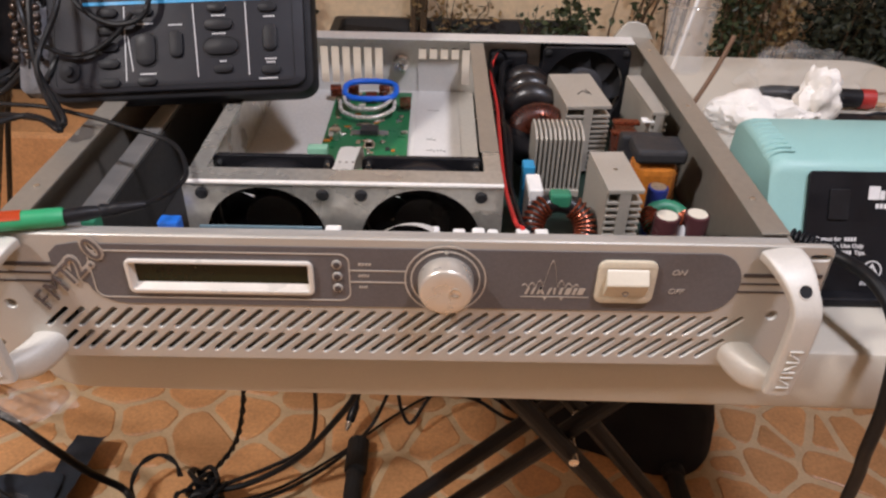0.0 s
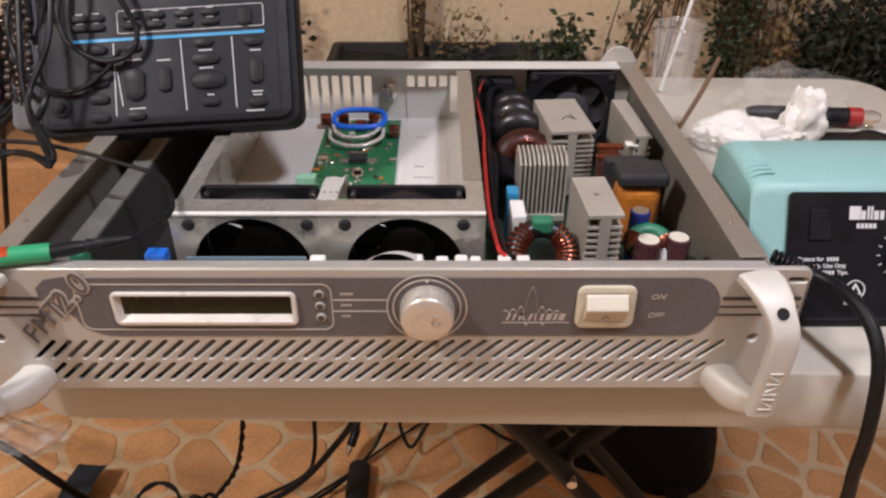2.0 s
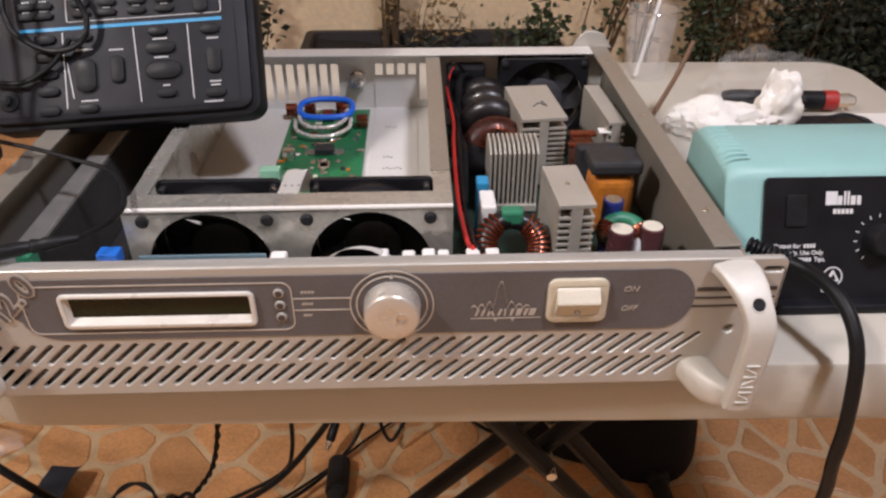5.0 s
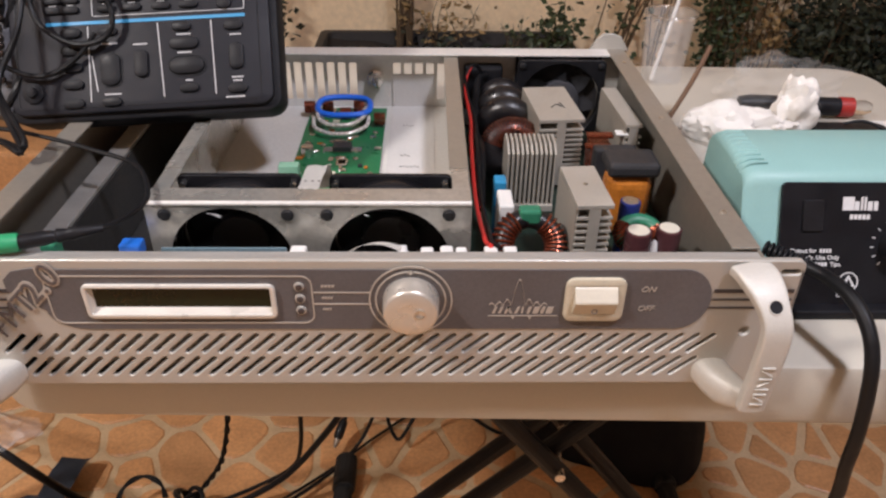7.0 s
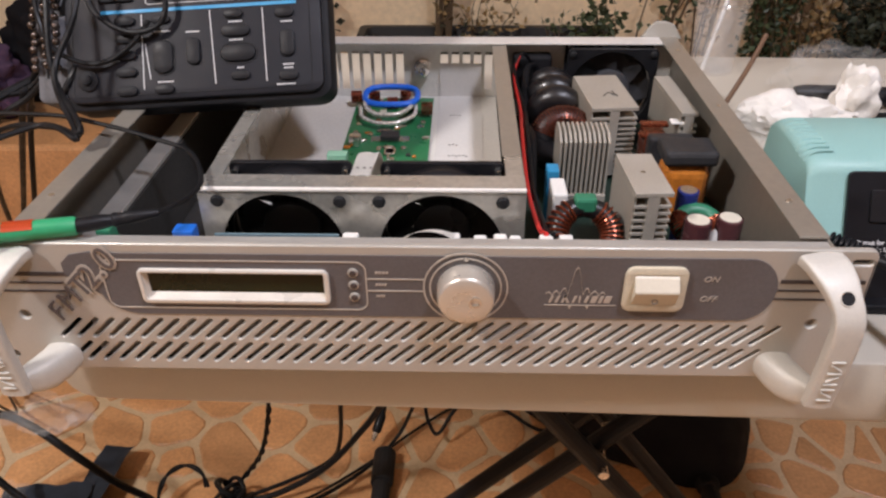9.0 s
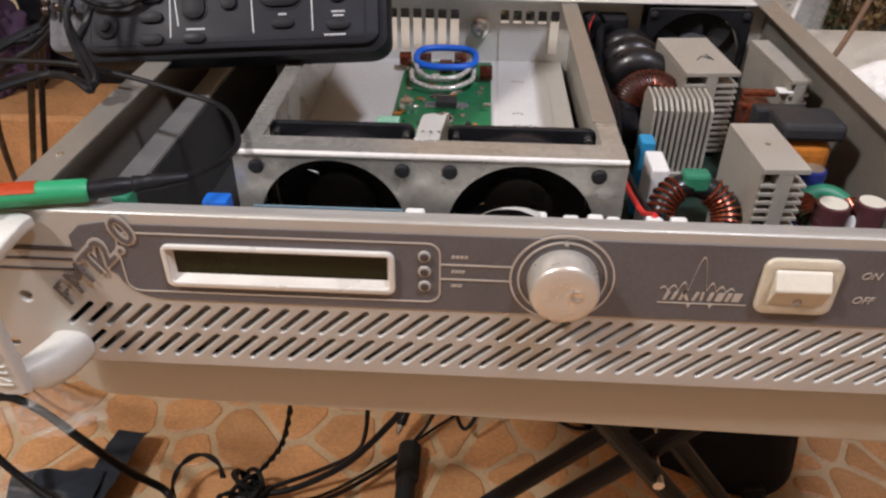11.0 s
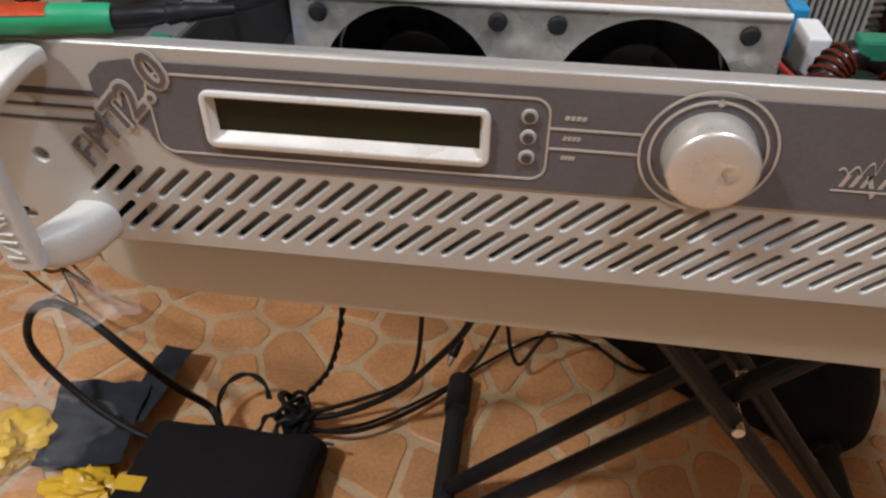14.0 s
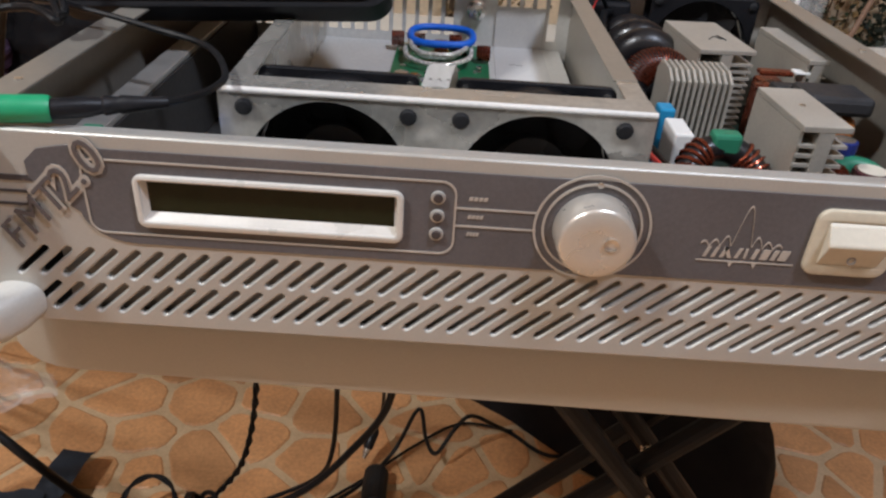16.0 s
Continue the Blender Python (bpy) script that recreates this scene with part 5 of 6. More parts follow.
part("safe_lettering", lettering("ESD SAFE", 0.0035, on_front() @ Matrix.Translation((0.0405, 0.0068, 0)), 0.0002, 0, 0.0001), M_WHITE_PRINT, fp)
for k in range(13):
    a = radians(230 - k * 23)
    part("dial_tick", plate([slot2(0.0780 + 0.0150 * math.cos(a), 0.0420 + 0.0150 * math.sin(a), 0.0780 + 0.0170 * math.cos(a), 0.0420 + 0.0170 * math.sin(a), 0.0003)], 0.0003, on_front()), M_WHITE_PRINT, fp)
part("heat_knob", lathe([(0.0110, 0.0), (0.0105, 0.010), (0.0090, 0.0120), (0.003, 0.0122)], FACE @ Vector((0.0780, 0.0420, 0.003)), out, 28), M_BLACK, fp, "black temperature knob", True)
for k in range(9):
    y = 0.119 + k * 0.0062
    part("vent_rib", tube([(0.2500, y, 0.8225), (0.2535, y, 0.8278), (0.2600, y + 0.001, 0.8292), (0.2670, y + 0.001, 0.8294)], 0.0013, 8, 4), M_TEAL, shell, "", True)
part("base_skirt", box(0.2500, 0.3840, 0.060, 0.190, 0.7412, 0.7480, 0.002), M_STATION, ST, "black base edge")
cable("iron_cord", [(0.2740, 0.0640, 0.7860), (0.2860, 0.0500, 0.7860), (0.2935, 0.0300, 0.7850), (0.2985, 0.0120, 0.7760), (0.3010, -0.0020, 0.7560), (0.3060, -0.0070, 0.7110), (0.3110, -0.0040, 0.6700), (0.3175, 0.0, 0.6350), (0.325, 0.01, 0.56), (0.33, 0.03, 0.42), (0.33, 0.06, 0.25), (0.34, 0.12, 0.06), (0.38, 0.2, 0.01)], 0.0044, "thick black iron cord hanging over the table edge", 12)
rel = thing("cord_relief", (0.270, 0.070, 0.786), "black ribbed strain relief of the station cord", "cord grip")
for k in range(9):
    p = Vector((0.2600 + k * 0.0024, 0.0790 - k * 0.0022, 0.7870 - 0.0001 * k))
    part("rib", lathe([(0.0046, 0.0), (0.0056, 0.0006), (0.0056, 0.0018), (0.0046, 0.0024)], p, (0.75, -0.65, -0.03), 14), M_BLACK, rel, "", True)

# ---- things on the far end of the table ----
cup = thing("plastic_cup", (0.315, 0.520, 0.741), "clear disposable plastic cup with a drinking straw", "cup")
part("cup_wall", lathe([(0.0235, 0.0), (0.0240, 0.002), (0.0285, 0.076), (0.0303, 0.078), (0.0303, 0.0795), (0.0275, 0.0785), (0.0228, 0.003), (0.001, 0.0025)], (0.315, 0.520, 0.7415), seg=36), M_CUP, cup, "thin clear cup wall", True)
part("cup_rim", torus((0.315, 0.520, 0.8200), (0, 0, 1), 0.0294, 0.0014, None, 36, 8), M_CLEAR, cup, "", True)
part("straw", tube([(0.300, 0.506, 0.746), (0.325, 0.526, 0.845), (0.334, 0.533, 0.895)], 0.0023, 12, 4), M_WHITE, cup, "white drinking straw", True)


def crumple(name, at, size, label, category, material, seed, amp=0.45, sub=4):
    bm = bmesh.new()
    bmesh.ops.create_icosphere(bm, subdivisions=sub, radius=1.0)
    off = Vector((seed * 3.1, seed * 1.7, seed))
    for v in bm.verts:
        d = v.co.normalized()
        r = 1 + amp * (noise.noise(d * 1.5 + off) + 0.7 * abs(noise.noise(d * 3.2 + off)) - 0.3) + 0.07 * noise.noise(d * 7 + off)
        v.co = Vector((d.x * size[0], d.y * size[1], d.z * size[2])) * r
        v.co.z = max(v.co.z, -size[2] * 0.55)
    bmesh.ops.transform(bm, matrix=Matrix.Translation(Vector(at) + Vector((0, 0, size[2] * 0.55))), verts=bm.verts)
    return solo(name, bm, material, label, category, smooth=True)


crumple("crumpled_tissue", (0.338, 0.350, 0.742), (0.042, 0.028, 0.023), "crumpled white tissue on the table", "tissue", M_TISSUE, 2)
crumple("crumpled_tissue", (0.408, 0.372, 0.742), (0.024, 0.020, 0.036), "crumpled white tissue standing in a peak", "tissue", M_TISSUE, 5, 0.5)
crumple("crumpled_tissue", (0.375, 0.362, 0.742), (0.034, 0.022, 0.016), "flattened white tissue on the table", "tissue", M_TISSUE, 8)
crumple("clear_bag", (0.420, 0.440, 0.742), (0.062, 0.040, 0.034), "crinkled clear plastic bag on the table", "plastic bag", M_FILM, 11, 0.5, 5)
crumple("clear_bag", (0.285, 0.318, 0.742), (0.030, 0.030, 0.016), "crinkled clear plastic wrapper on the table", "plastic bag", M_FILM, 14, 0.6, 5)
crumple("clear_bag", (-0.243, 0.014, 0.682), (0.026, 0.015, 0.010), "clear plastic wrapper hanging at the table corner", "plastic bag", M_FILM, 17, 0.6, 5)
pen = thing("marker_pen", (0.445, 0.400, 0.752), "thick black marker with a red end ring", "marker")
part("barrel", lathe([(0.0080, 0.0), (0.0100, 0.010), (0.0100, 0.100), (0.0095, 0.104)], (0.3700, 0.4150, 0.7530), (1, -0.08, 0), 22), M_BLACK, pen, "", True)
part("red_ring", lathe([(0.0104, 0.0), (0.0106, 0.002), (0.0104, 0.014)], (0.4735, 0.4067, 0.7530), (1, -0.08, 0), 22), M_DEEPRED, pen, "red end ring", True)
part("clear_end", lathe([(0.0070, 0.0), (0.0080, 0.012), (0.0050, 0.020)], (0.4872, 0.4056, 0.7530), (1, -0.08, 0), 18), M_CLEAR, pen, "", True)
tray = thing("dark_tray", (0.45, 0.350, 0.742), "flat dark plastic tray on the table", "tray")
part("dish", plate([rrect(0.405, 0.505, 0.318, 0.378, 0.01)], 0.006, pose(0, 0, 0.7450), 0.002), M_BLACK, tray)
solo("paper_slip", box(0.480, 0.548, 0.300, 0.395, 0.7418, 0.7424, m=None), M_PAPER, "pale paper slip lying on the table", "paper")
solo("thin_stick", tube([(0.268, 0.352, 0.7440), (0.300, 0.376, 0.790), (0.318, 0.392, 0.822)], 0.0024, 8, 4), M_WOOD, "thin brown stick leaning up from the table", "stick", smooth=True)
cable("thin_lead", [(0.545, 0.30, 0.744), (0.51, 0.335, 0.748), (0.48, 0.36, 0.756), (0.46, 0.365, 0.752)], 0.0016, "thin dark lead at the table edge")

# ---- on the floor ----
cable("loop_cable", [(-0.435, 0.395, 0.066), (-0.462, 0.424, 0.070), (-0.490, 0.405, 0.130), (-0.515, 0.375, 0.225), (-0.570, 0.385, 0.275), (-0.630, 0.405, 0.275), (-0.680, 0.415, 0.235), (-0.705, 0.420, 0.160), (-0.650, 0.408, 0.080), (-0.570, 0.385, 0.045), (-0.500, 0.370, 0.040)], 0.0058, "thick black cable standing in a loop above the floor", 12)
cable("twisted_lead", [(-0.215, 0.330, 0.695), (-0.228, 0.400, 0.500), (-0.2464, 0.4414, 0.300), (-0.280, 0.460, 0.150), (-0.333, 0.4745, 0.055), (-0.355, 0.455, 0.030)], 0.0026, "pair of black wires twisted together under the table", twist=0.0022)
ringpts = [(-0.424 + 0.040 * math.cos(a), 0.452 + 0.036 * math.sin(a), 0.045 + 0.030 * math.sin(a)) for a in (0.3 + 2 * math.pi * k / 12 for k in range(12))]
cable("twisted_lead", ringpts + [(-0.345, 0.450, 0.035)], 0.0025, "twisted black wire coiled in a small ring on the floor", twist=0.0022)
cable("thin_lead", [(-0.120, 0.330, 0.695), (-0.138, 0.400, 0.480), (-0.144, 0.434, 0.300), (-0.158, 0.462, 0.170), (-0.185, 0.486, 0.095), (-0.245, 0.478, 0.060), (-0.330, 0.446, 0.045)], 0.0034, "black lead dropping from the table to the floor")
cable("thick_lead", [(-0.040, 0.330, 0.695), (-0.066, 0.405, 0.420), (-0.082, 0.433, 0.290), (-0.130, 0.452, 0.190), (-0.190, 0.455, 0.110), (-0.270, 0.446, 0.060), (-0.340, 0.440, 0.045)], 0.0050, "thick black lead dropping from the table to the floor", 10)
cable("thin_lead", [(-0.350, 0.430, 0.040), (-0.250, 0.440, 0.030), (-0.150, 0.520, 0.020), (-0.085, 0.600, 0.030), (-0.045, 0.635, 0.100), (-0.030, 0.610, 0.060), (-0.0126, 0.594, 0.045), (0.015, 0.615, 0.080), (0.040, 0.627, 0.100), (0.085, 0.66, 0.05), (0.120, 0.680, 0.012), (0.180, 0.640, 0.008), (0.26, 0.66, 0.008)], 0.0034, "wavy black lead lying on the floor")
cable("thin_lead", [(-0.340, 0.430, 0.020), (-0.240, 0.470, 0.012), (-0.140, 0.550, 0.010), (-0.05, 0.64, 0.010), (0.03, 0.70, 0.010), (0.12, 0.69, 0.010)], 0.0026, "thin black lead lying on the floor")
plug = thing("audio_plug", (-0.122, 0.610, 0.03), "black plug with a bright metal tip beside the table foot", "plug")
part("plug_body", lathe([(0.0070, 0.0), (0.0085, 0.004), (0.0085, 0.030), (0.0050, 0.036), (0.0040, 0.046)], (-0.124, 0.600, 0.040), (0.25, 0.6, 0.5), 16), M_BLACK, plug, "", True)
part("metal_tip", lathe([(0.0030, 0.0), (0.0036, 0.003), (0.0060, 0.010), (0.0062, 0.018)], (-0.129, 0.588, 0.030), (0.25, 0.6, 0.5), 14), M_CHROME, plug, "bright metal tip", True)
cable("thin_lead", [(-0.110, 0.630, 0.065), (-0.100, 0.610, 0.14), (-0.095, 0.52, 0.35), (-0.09, 0.40, 0.60), (-0.085, 0.34, 0.695)], 0.0028, "thin black lead of the plug")

knot = thing("cable_knot", (-0.335, 0.440, 0.0), "bundle of black plugs and tied wires on the floor", "cable bundle")
rng = random.Random(21)
for k in range(9):
    a = rng.uniform(0, 6.28)
    c = Vector((-0.335 + rng.uniform(-0.025, 0.025), 0.440 + rng.uniform(-0.02, 0.02), 0.030 + rng.uniform(0, 0.03)))
    part("tied_wire", torus(c, (rng.uniform(-1, 1), rng.uniform(-1, 1), rng.uniform(0.2, 1)), rng.uniform(0.012, 0.026), 0.0038, None, 22, 7), M_CABLE, knot, "", True)
part("connector_block", box(-0.360, -0.315, 0.425, 0.455, 0.012, 0.050, 0.006), M_BLACK, knot)


def cloth_block(name, x0, x1, y0, y1, z1, m, label, category, seed, amp=0.012):
    bm = box(x0, x1, y0, y1, 0.001, z1, 0.02, seg=3)
    bmesh.ops.subdivide_edges(bm, edges=bm.edges[:], cuts=3, use_grid_fill=True)
    off = Vector((seed, seed * 2.3, 0))
    for v in bm.verts:
        if v.co.z > 0.006:
            v.co += Vector((noise.noise(v.co * 14 + off), noise.noise(v.co * 13 - off), 0.8 * noise.noise(v.co * 16 + 2 * off))) * amp
            v.co.z = max(v.co.z, 0.002)
    return solo(name, bm, m, label, category, smooth=True)


eq = cloth_block("equipment_bag", -0.545, -0.285, 0.060, 0.405, 0.075, M_BLACKBAG, "flat black nylon bag lying on the floor", "bag", 3, 0.020)
part("zip", tube([(-0.52, 0.395, 0.050), (-0.40, 0.402, 0.052), (-0.27, 0.398, 0.050)], 0.0022, 6, 6), M_FERRITE, eq, "dark zip along the edge")
part("carry_handle", tube([(-0.45, 0.20, 0.074), (-0.43, 0.23, 0.095), (-0.37, 0.235, 0.095), (-0.34, 0.20, 0.074)], 0.007, 8, 6), M_BLACKBAG, eq, "soft carry handle", True)
ruck = thing("black_rucksack", (0.32, 0.80, 0), "slumped black rucksack on the floor behind the table legs", "rucksack")
outline = [(-0.045, 0.900), (0.010, 0.805), (0.105, 0.730), (0.190, 0.655), (0.240, 0.612), (0.330, 0.560), (0.420, 0.520), (0.500, 0.530), (0.555, 0.650), (0.590, 0.880), (0.560, 0.990), (0.300, 1.030), (0.080, 0.990)]
ring = [Vector((p.x, p.y, 0)) for p in glide([(x, y, 0) for x, y in outline] + [(outline[0][0], outline[0][1], 0)], 6)[:-1]]
mid = Vector((0.32, 0.80, 0))
body = bmesh.new()
rows = []
for f, z in ((0.985, 0.002), (1.0, 0.020), (0.985, 0.050), (0.94, 0.085), (0.83, 0.120), (0.58, 0.145), (0.25, 0.152)):
    rows.append([])
    for p in ring:
        q = mid + (p - mid) * f + Vector((0, 0, z))
        w = noise.noise(q * 11) * 0.5 + noise.noise(q * 27) * 0.25
        q += Vector((w * 0.012, w * 0.010, w * 0.022 if z > 0.03 else 0))
        rows[-1].append(body.verts.new(q))
for a, b in zip(rows, rows[1:]):
    for k in range(len(ring)):
        body.faces.new((a[k], a[(k + 1) % len(ring)], b[(k + 1) % len(ring)], b[k]))
body.faces.new(rows[0][::-1])
body.faces.new(rows[-1])
part("bag_body", body, M_BLACKBAG, ruck, "black nylon bag body", True)
part("zip", tube([(0.10, 0.80, 0.118), (0.20, 0.72, 0.118), (0.33, 0.67, 0.118), (0.45, 0.70, 0.118)], 0.003, 6, 8), M_FERRITE, ruck, "dark zip", True)
part("shoulder_strap", tube([(0.25, 0.98, 0.11), (0.30, 0.90, 0.155), (0.38, 0.84, 0.160), (0.47, 0.86, 0.130)], 0.011, 8, 8), M_BLACKBAG, ruck, "padded strap", True)
part("printed_oval", plate(outline_band([(0.03 * math.cos(a), 0.013 * math.sin(a)) for a in (2 * math.pi * k / 28 for k in range(28))], 0.003), 0.001, pose(0.125, 0.785, 0.132, -8, -10, -35)), M_GREYINK, ruck, "pale printed oval mark")
tag = solo("yellow_tag", box(-0.535, -0.495, 0.270, 0.292, 0.0, 0.0012, m=pose(0, 0, 0.079, 0, 0, 0)), M_YELLOW, "yellow paper tag on the black bag", "tag")


def sheet(name, corners, m, label, category, seed, amp=0.010, n=10):
    a, b, c, d = (Vector(p) for p in corners)
    bm = bmesh.new()
    rows = []
    for i in range(n + 1):
        rows.append([])
        for j in range(n + 1):
            s, t = i / n, j / n
            p = a * (1 - s) * (1 - t) + b * s * (1 - t) + c * s * t + d * (1 - s) * t
            p.z += amp * noise.noise(p * 22 + Vector((seed, 0, 0)))
            p.z = max(p.z, 0.006)
            rows[-1].append(bm.verts.new(p))
    for i in range(n):
        for j in range(n):
            bm.faces.new((rows[i][j], rows[i + 1][j], rows[i + 1][j + 1], rows[i][j + 1]))
    bmesh.ops.solidify(bm, geom=bm.faces[:], thickness=0.002)
    return solo(name, bm, m, label, category, smooth=True)


sheet("fabric_strap", ((-0.615, 0.585, 0.012), (-0.545, 0.560, 0.045), (-0.560, 0.400, 0.050), (-0.630, 0.420, 0.015)), M_GREYBAG, "blue-grey fabric strap end on the floor", "strap", 4)
sheet("grey_pouch", ((-0.745, 0.480, 0.02), (-0.585, 0.475, 0.045), (-0.560, 0.330, 0.045), (-0.700, 0.320, 0.02)), M_GREYBAG, "blue-grey fabric pouch lying flat on the floor", "pouch", 7, 0.02)
crumple("yellow_packet", (-0.760, 0.360, 0.004), (0.055, 0.045, 0.030), "crumpled yellow packet inside a clear bag", "packet", M_YELLOW, 22, 0.6)
crumple("yellow_packet", (-0.610, 0.300, 0.004), (0.060, 0.030, 0.022), "torn yellow packet beside the black bag", "packet", M_YELLOW, 25, 0.6)
crumple("dark_wrapper", (-0.840, 0.310, 0.004), (0.070, 0.060, 0.045), "crumpled dark wrapper on the floor", "wrapper", M_BLACKBAG, 28, 0.6)
crumple("clear_bag", (-0.760, 0.370, 0.004), (0.130, 0.100, 0.050), "large crinkled clear plastic bag on the floor", "plastic bag", M_FILM, 31, 0.5, 5)
solo("corner_step", box(-1.468, -0.74, 1.36, 1.848, -0.004, 0.235, 0.012), M_STONE2, "low smooth terracotta step in the patio corner", "step", kind="structure")
crumple("folded_cloth", (-1.28, 1.56, 0.236), (0.13, 0.13, 0.14), "heap of purple cloth on the terracotta step", "cloth", M_CLOTH, 35, 0.5, 5)
crumple("dark_bag", (-1.00, 1.67, 0.236), (0.24, 0.11, 0.22), "slumped dark fabric bag on the terracotta step", "bag", M_BLACKBAG, 39, 0.4, 5)
solo("floor_plank", box(-0.16, 0.16, -0.02, 0.02, 0.0, 0.02, 0.003, m=pose(-1.36, 1.10, 0.003, 0, 0, 84)), M_WOOD, "short wooden plank lying along the side wall", "plank")


# ---- plants ----
def leaf_cloud(points, size, rng, droop=0.3):
    bm = bmesh.new()
    for p in points:
        d = Vector((rng.gauss(0, 1), rng.gauss(0, 1), rng.gauss(0, 0.6) - droop)).normalized()
        s = d.cross(Vector((rng.gauss(0, 1), rng.gauss(0, 1), rng.gauss(0, 1)))).normalized()
        n = d.cross(s)
        L, w = size * rng.uniform(0.6, 1.4), size * rng.uniform(0.22, 0.42)
        a, b, c, e = p, p + d * L * 0.45 + s * w + n * w * 0.3, p + d * L, p + d * L * 0.45 - s * w + n * w * 0.3
        va, vb, vc, ve = (bm.verts.new(q) for q in (a, b, c, e))
        bm.faces.new((va, vb, vc))
        bm.faces.new((va, vc, ve))
    return bm


def plant(name, at, width, depth, height, stems, leaves, size, leaf_mat, label, seed, lean=0.0):
    rng = random.Random(seed)
    ob = thing(name, at, label, "plant")
    pts = []
    for k in range(stems):
        base = Vector(at) + Vector((rng.uniform(-0.25, 0.25) * width, rng.uniform(-0.25, 0.25) * depth, -0.02))
        tip = Vector(at) + Vector((rng.uniform(-0.5, 0.5) * width + lean, rng.uniform(-0.5, 0.5) * depth, height * rng.uniform(0.6, 1.05)))
        mid = base.lerp(tip, 0.5) + Vector((rng.gauss(0, 0.08), rng.gauss(0, 0.05), 0)) * width
        stem = [base, mid, tip]
        part("stem", tube(stem, 0.0045 if height > 0.4 else 0.002, 6, 6, taper=0.3), M_STEM, ob)
        path = glide(stem, 14)
        for j in range(leaves // stems):
            i = int(len(path) * (rng.random() ** 0.6)) % len(path)
            pts.append(path[i] + Vector((rng.gauss(0, 1), rng.gauss(0, 1), rng.gauss(0, 1))) * width * 0.10)
    tagged(part("foliage", leaf_cloud(pts, size, rng), leaf_mat, ob, "many small leaves"), kind="stuff")
    return ob


plant("dark_shrub", (1.26, 1.66, 0.0), 0.40, 0.26, 0.62, 24, 9000, 0.024, M_LEAF_DK, "dense dark green shrub against the garden wall", 1)
plant("dark_shrub", (1.75, 1.64, 0.0), 0.60, 0.28, 0.66, 18, 7000, 0.026, M_LEAF_DK, "dense dark green shrub further along the wall", 2)
plant("upright_shrub", (0.86, 1.72, 0.0), 0.16, 0.14, 0.85, 16, 2600, 0.020, M_LEAF, "upright olive green shrub against the garden wall", 3)
plant("upright_shrub", (1.00, 1.78, 0.0), 0.16, 0.08, 0.80, 8, 500, 0.026, M_LEAF_DRY, "upright half-dry shrub against the garden wall", 12)
plant("leafy_plant", (0.36, 1.60, 0.39), 0.13, 0.12, 0.15, 9, 220, 0.026, M_LEAF, "small leafy green plant in the planter", 4)
plant("leafy_plant", (0.26, 1.60, 0.39), 0.10, 0.12, 0.12, 7, 60, 0.020, M_LEAF, "sparse leafy green plant in the planter", 5)
plant("leafy_plant", (0.06, 1.58, 0.385), 0.30, 0.16, 0.05, 9, 200, 0.024, M_LEAF_DK, "low dark creeping plant in the planter", 6)
plant("dry_vine", (-0.035, 1.76, 0.40), 0.10, 0.05, 0.60, 9, 420, 0.024, M_LEAF_DRY, "dry brown vine climbing the garden wall", 7)
plant("dry_vine", (0.09, 1.74, 0.40), 0.22, 0.05, 0.14, 6, 90, 0.020, M_LEAF_DRY, "thin dry vine spreading on the garden wall", 8)
plant("thin_twigs", (0.56, 1.74, 0.20), 0.22, 0.06, 0.60, 8, 120, 0.024, M_LEAF, "thin twigs with few leaves against the wall", 9, 0.06)
plant("leafy_plant", (-0.42, 1.66, 0.0), 0.18, 0.14, 0.66, 9, 700, 0.030, M_LEAF_DK, "dark leafy plant beside the planter", 10)
plant("thin_twigs", (0.68, 1.76, 0.0), 0.16, 0.05, 0.85, 6, 160, 0.022, M_LEAF_DRY, "thin dry twigs against the wall", 11)
solo("wire_hook", torus((0.115, 1.46, 0.436), (0.1, 1, 0), 0.022, 0.005, None, 24, 8), M_BLACK, "dark wire ring standing on the planter rim", "ring", smooth=True)

# ---- irregular paving ----
def clip(poly, mid, nrm):
    out = []
    for i in range(len(poly)):
        a, b = poly[i], poly[(i + 1) % len(poly)]
        da = (a[0] - mid[0]) * nrm[0] + (a[1] - mid[1]) * nrm[1]
        db = (b[0] - mid[0]) * nrm[0] + (b[1] - mid[1]) * nrm[1]
        if da <= 0:
            out.append(a)
        if (da < 0 < db) or (db < 0 < da):
            t = da / (da - db)
            out.append((a[0] + (b[0] - a[0]) * t, a[1] + (b[1] - a[1]) * t))
    return out


rng = random.Random(77)
STEP = 0.104
seeds = {}
for i in range(-34, 36):
    for j in range(-34, 20):
        big = rng.random()
        n = 0 if big < 0.16 else 1 if big < 0.74 else 2 if big < 0.88 else 4
        spots = {0: (), 1: ((0, 0, 0.42),), 2: ((-0.24, 0.14, 0.10), (0.26, -0.14, 0.10)), 4: ((-0.26, -0.24, 0.08), (0.24, -0.27, 0.08), (-0.22, 0.26, 0.08), (0.27, 0.24, 0.08))}[n]
        seeds[i, j] = [((i + a + rng.uniform(-c, c)) * STEP, (j + b + rng.uniform(-c, c)) * STEP) for a, b, c in spots]
far = bmesh.new()
count = 0
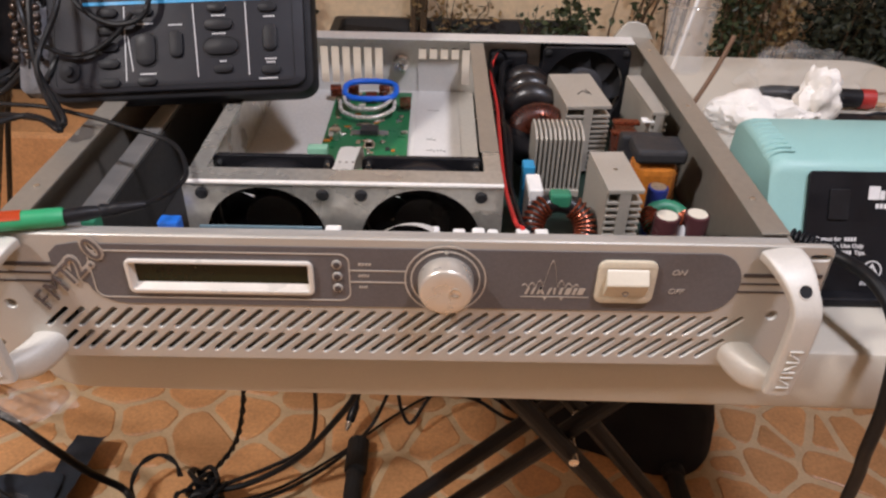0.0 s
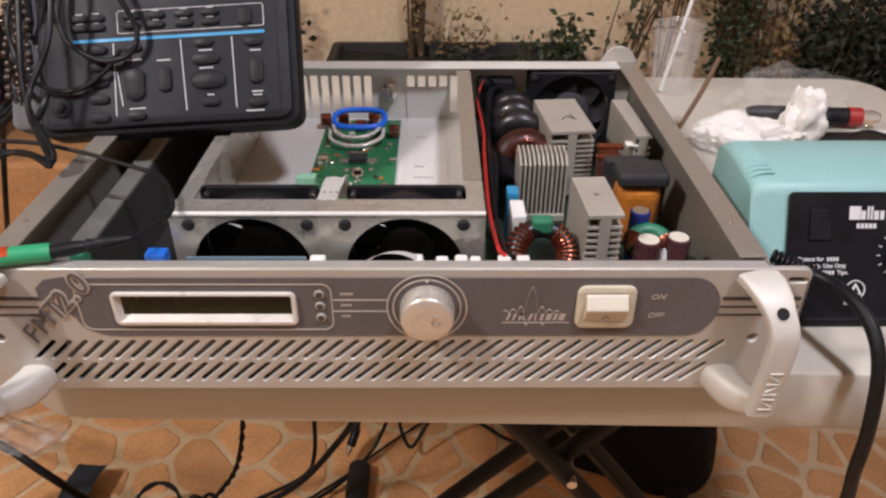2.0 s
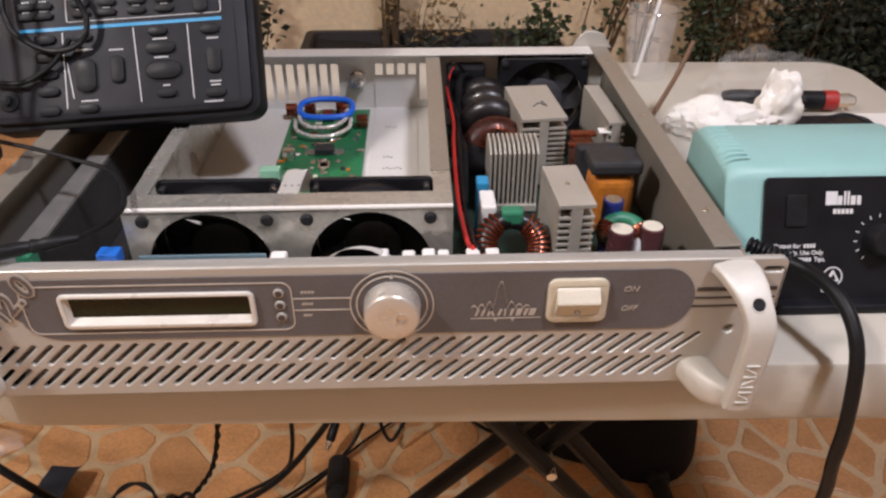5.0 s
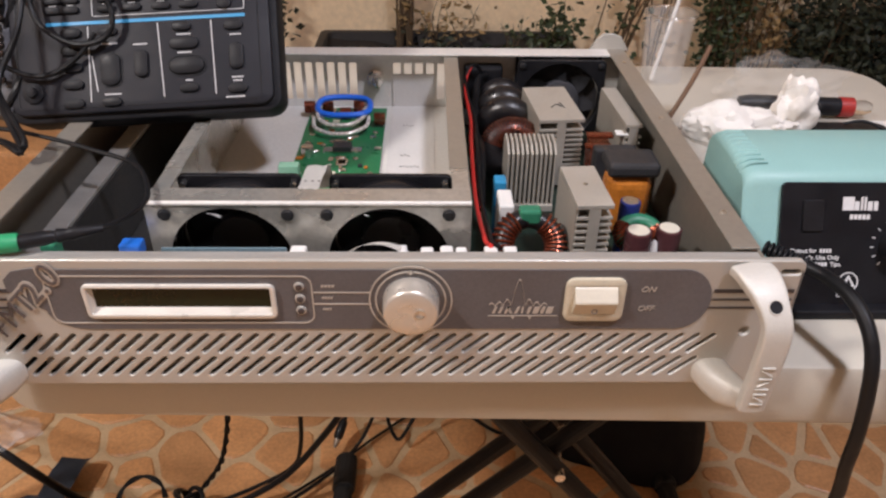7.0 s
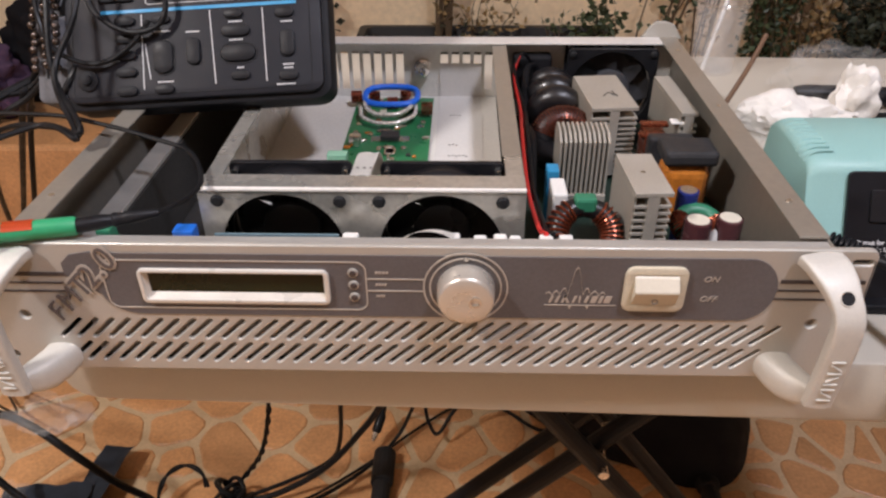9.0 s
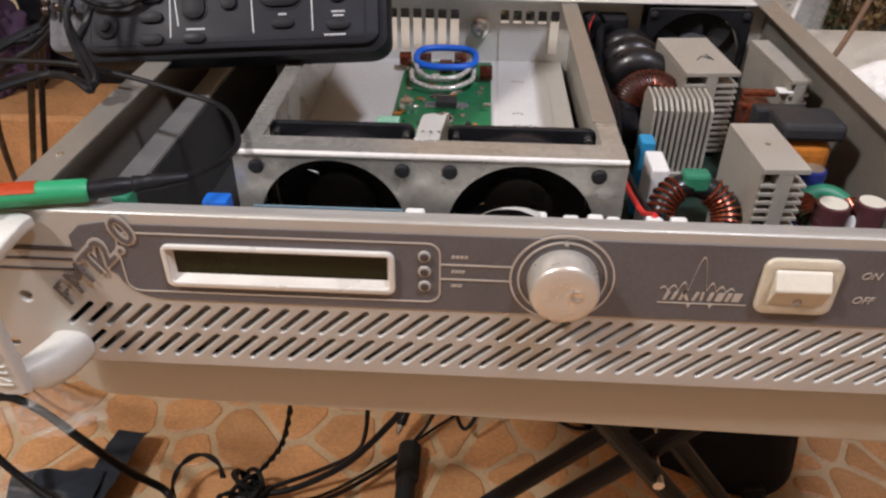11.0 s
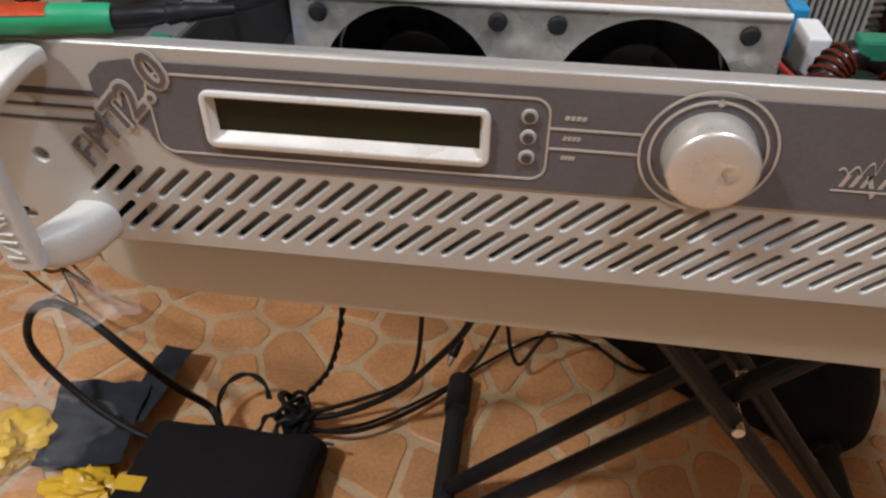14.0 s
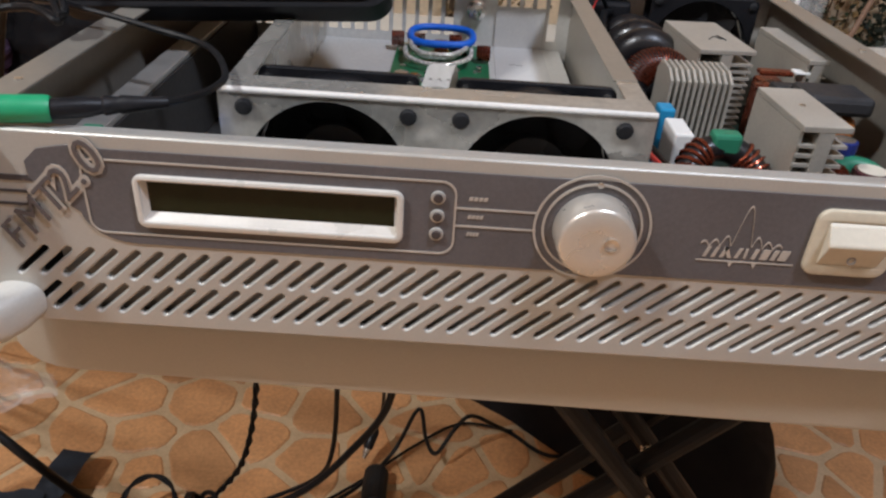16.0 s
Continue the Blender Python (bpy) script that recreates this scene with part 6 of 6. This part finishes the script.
for (i, j), s in [(cell, p) for cell, some in seeds.items() for p in some]:
    if not (-1.46 < s[0] < 3.1 and -2.9 < s[1] < 1.83):
        continue
    poly = [(s[0] - 0.2, s[1] - 0.2), (s[0] + 0.2, s[1] - 0.2), (s[0] + 0.2, s[1] + 0.2), (s[0] - 0.2, s[1] + 0.2)]
    gap = rng.uniform(0.0045, 0.0085)
    for o in [o for di in range(-2, 3) for dj in range(-2, 3) for o in seeds.get((i + di, j + dj), ())]:
        if o is s:
            continue
        d = Vector((o[0] - s[0], o[1] - s[1]))
        n = d / d.length
        poly = clip(poly, (s[0] + n.x * (d.length / 2 - gap), s[1] + n.y * (d.length / 2 - gap)), n)
        if len(poly) < 3:
            break
    if len(poly) < 3:
        continue
    poly = [p for k, p in enumerate(poly) if math.dist(p, poly[k - 1]) > 0.004]
    if len(poly) < 3 or max(math.dist(p, s) for p in poly) < 0.010:
        continue
    soft = []
    for k in range(len(poly)):
        a, b, c = Vector(poly[k - 1]), Vector(poly[k]), Vector(poly[(k + 1) % len(poly)])
        for q in (a, c):
            e = q - b
            soft.append(b + e.normalized() * min(0.009, e.length * 0.30))
        if (c - b).length > 0.03:
            side = Vector((-(c - b).y, (c - b).x)).normalized()
            soft.append(b.lerp(c, 0.5) + side * rng.uniform(-0.0016, 0.0022))
    top = 0.0005 + rng.uniform(0, 0.0012)
    near = -1.30 < s[0] < 0.95 and 0.28 < s[1] < 1.50 and count < 300
    bm = bmesh.new() if near else far
    lo = [bm.verts.new((p.x, p.y, -0.006)) for p in soft]
    ctr = Vector((s[0], s[1]))
    md = [bm.verts.new((p.x, p.y, top - 0.0016)) for p in soft]
    hi = [bm.verts.new((*(p + (ctr - p).normalized() * 0.003), top)) for p in soft]
    for a, b in ((lo, md), (md, hi)):
        for k in range(len(soft)):
            bm.faces.new((a[k], a[(k + 1) % len(soft)], b[(k + 1) % len(soft)], b[k]))
    bm.faces.new(hi)
    if near:
        count += 1
        part("flagstone", bm, M_STONE, GROUND)
tagged(part("flagstones_beyond", far, M_STONE2, GROUND, "terracotta flagstones further out"), kind="stuff")
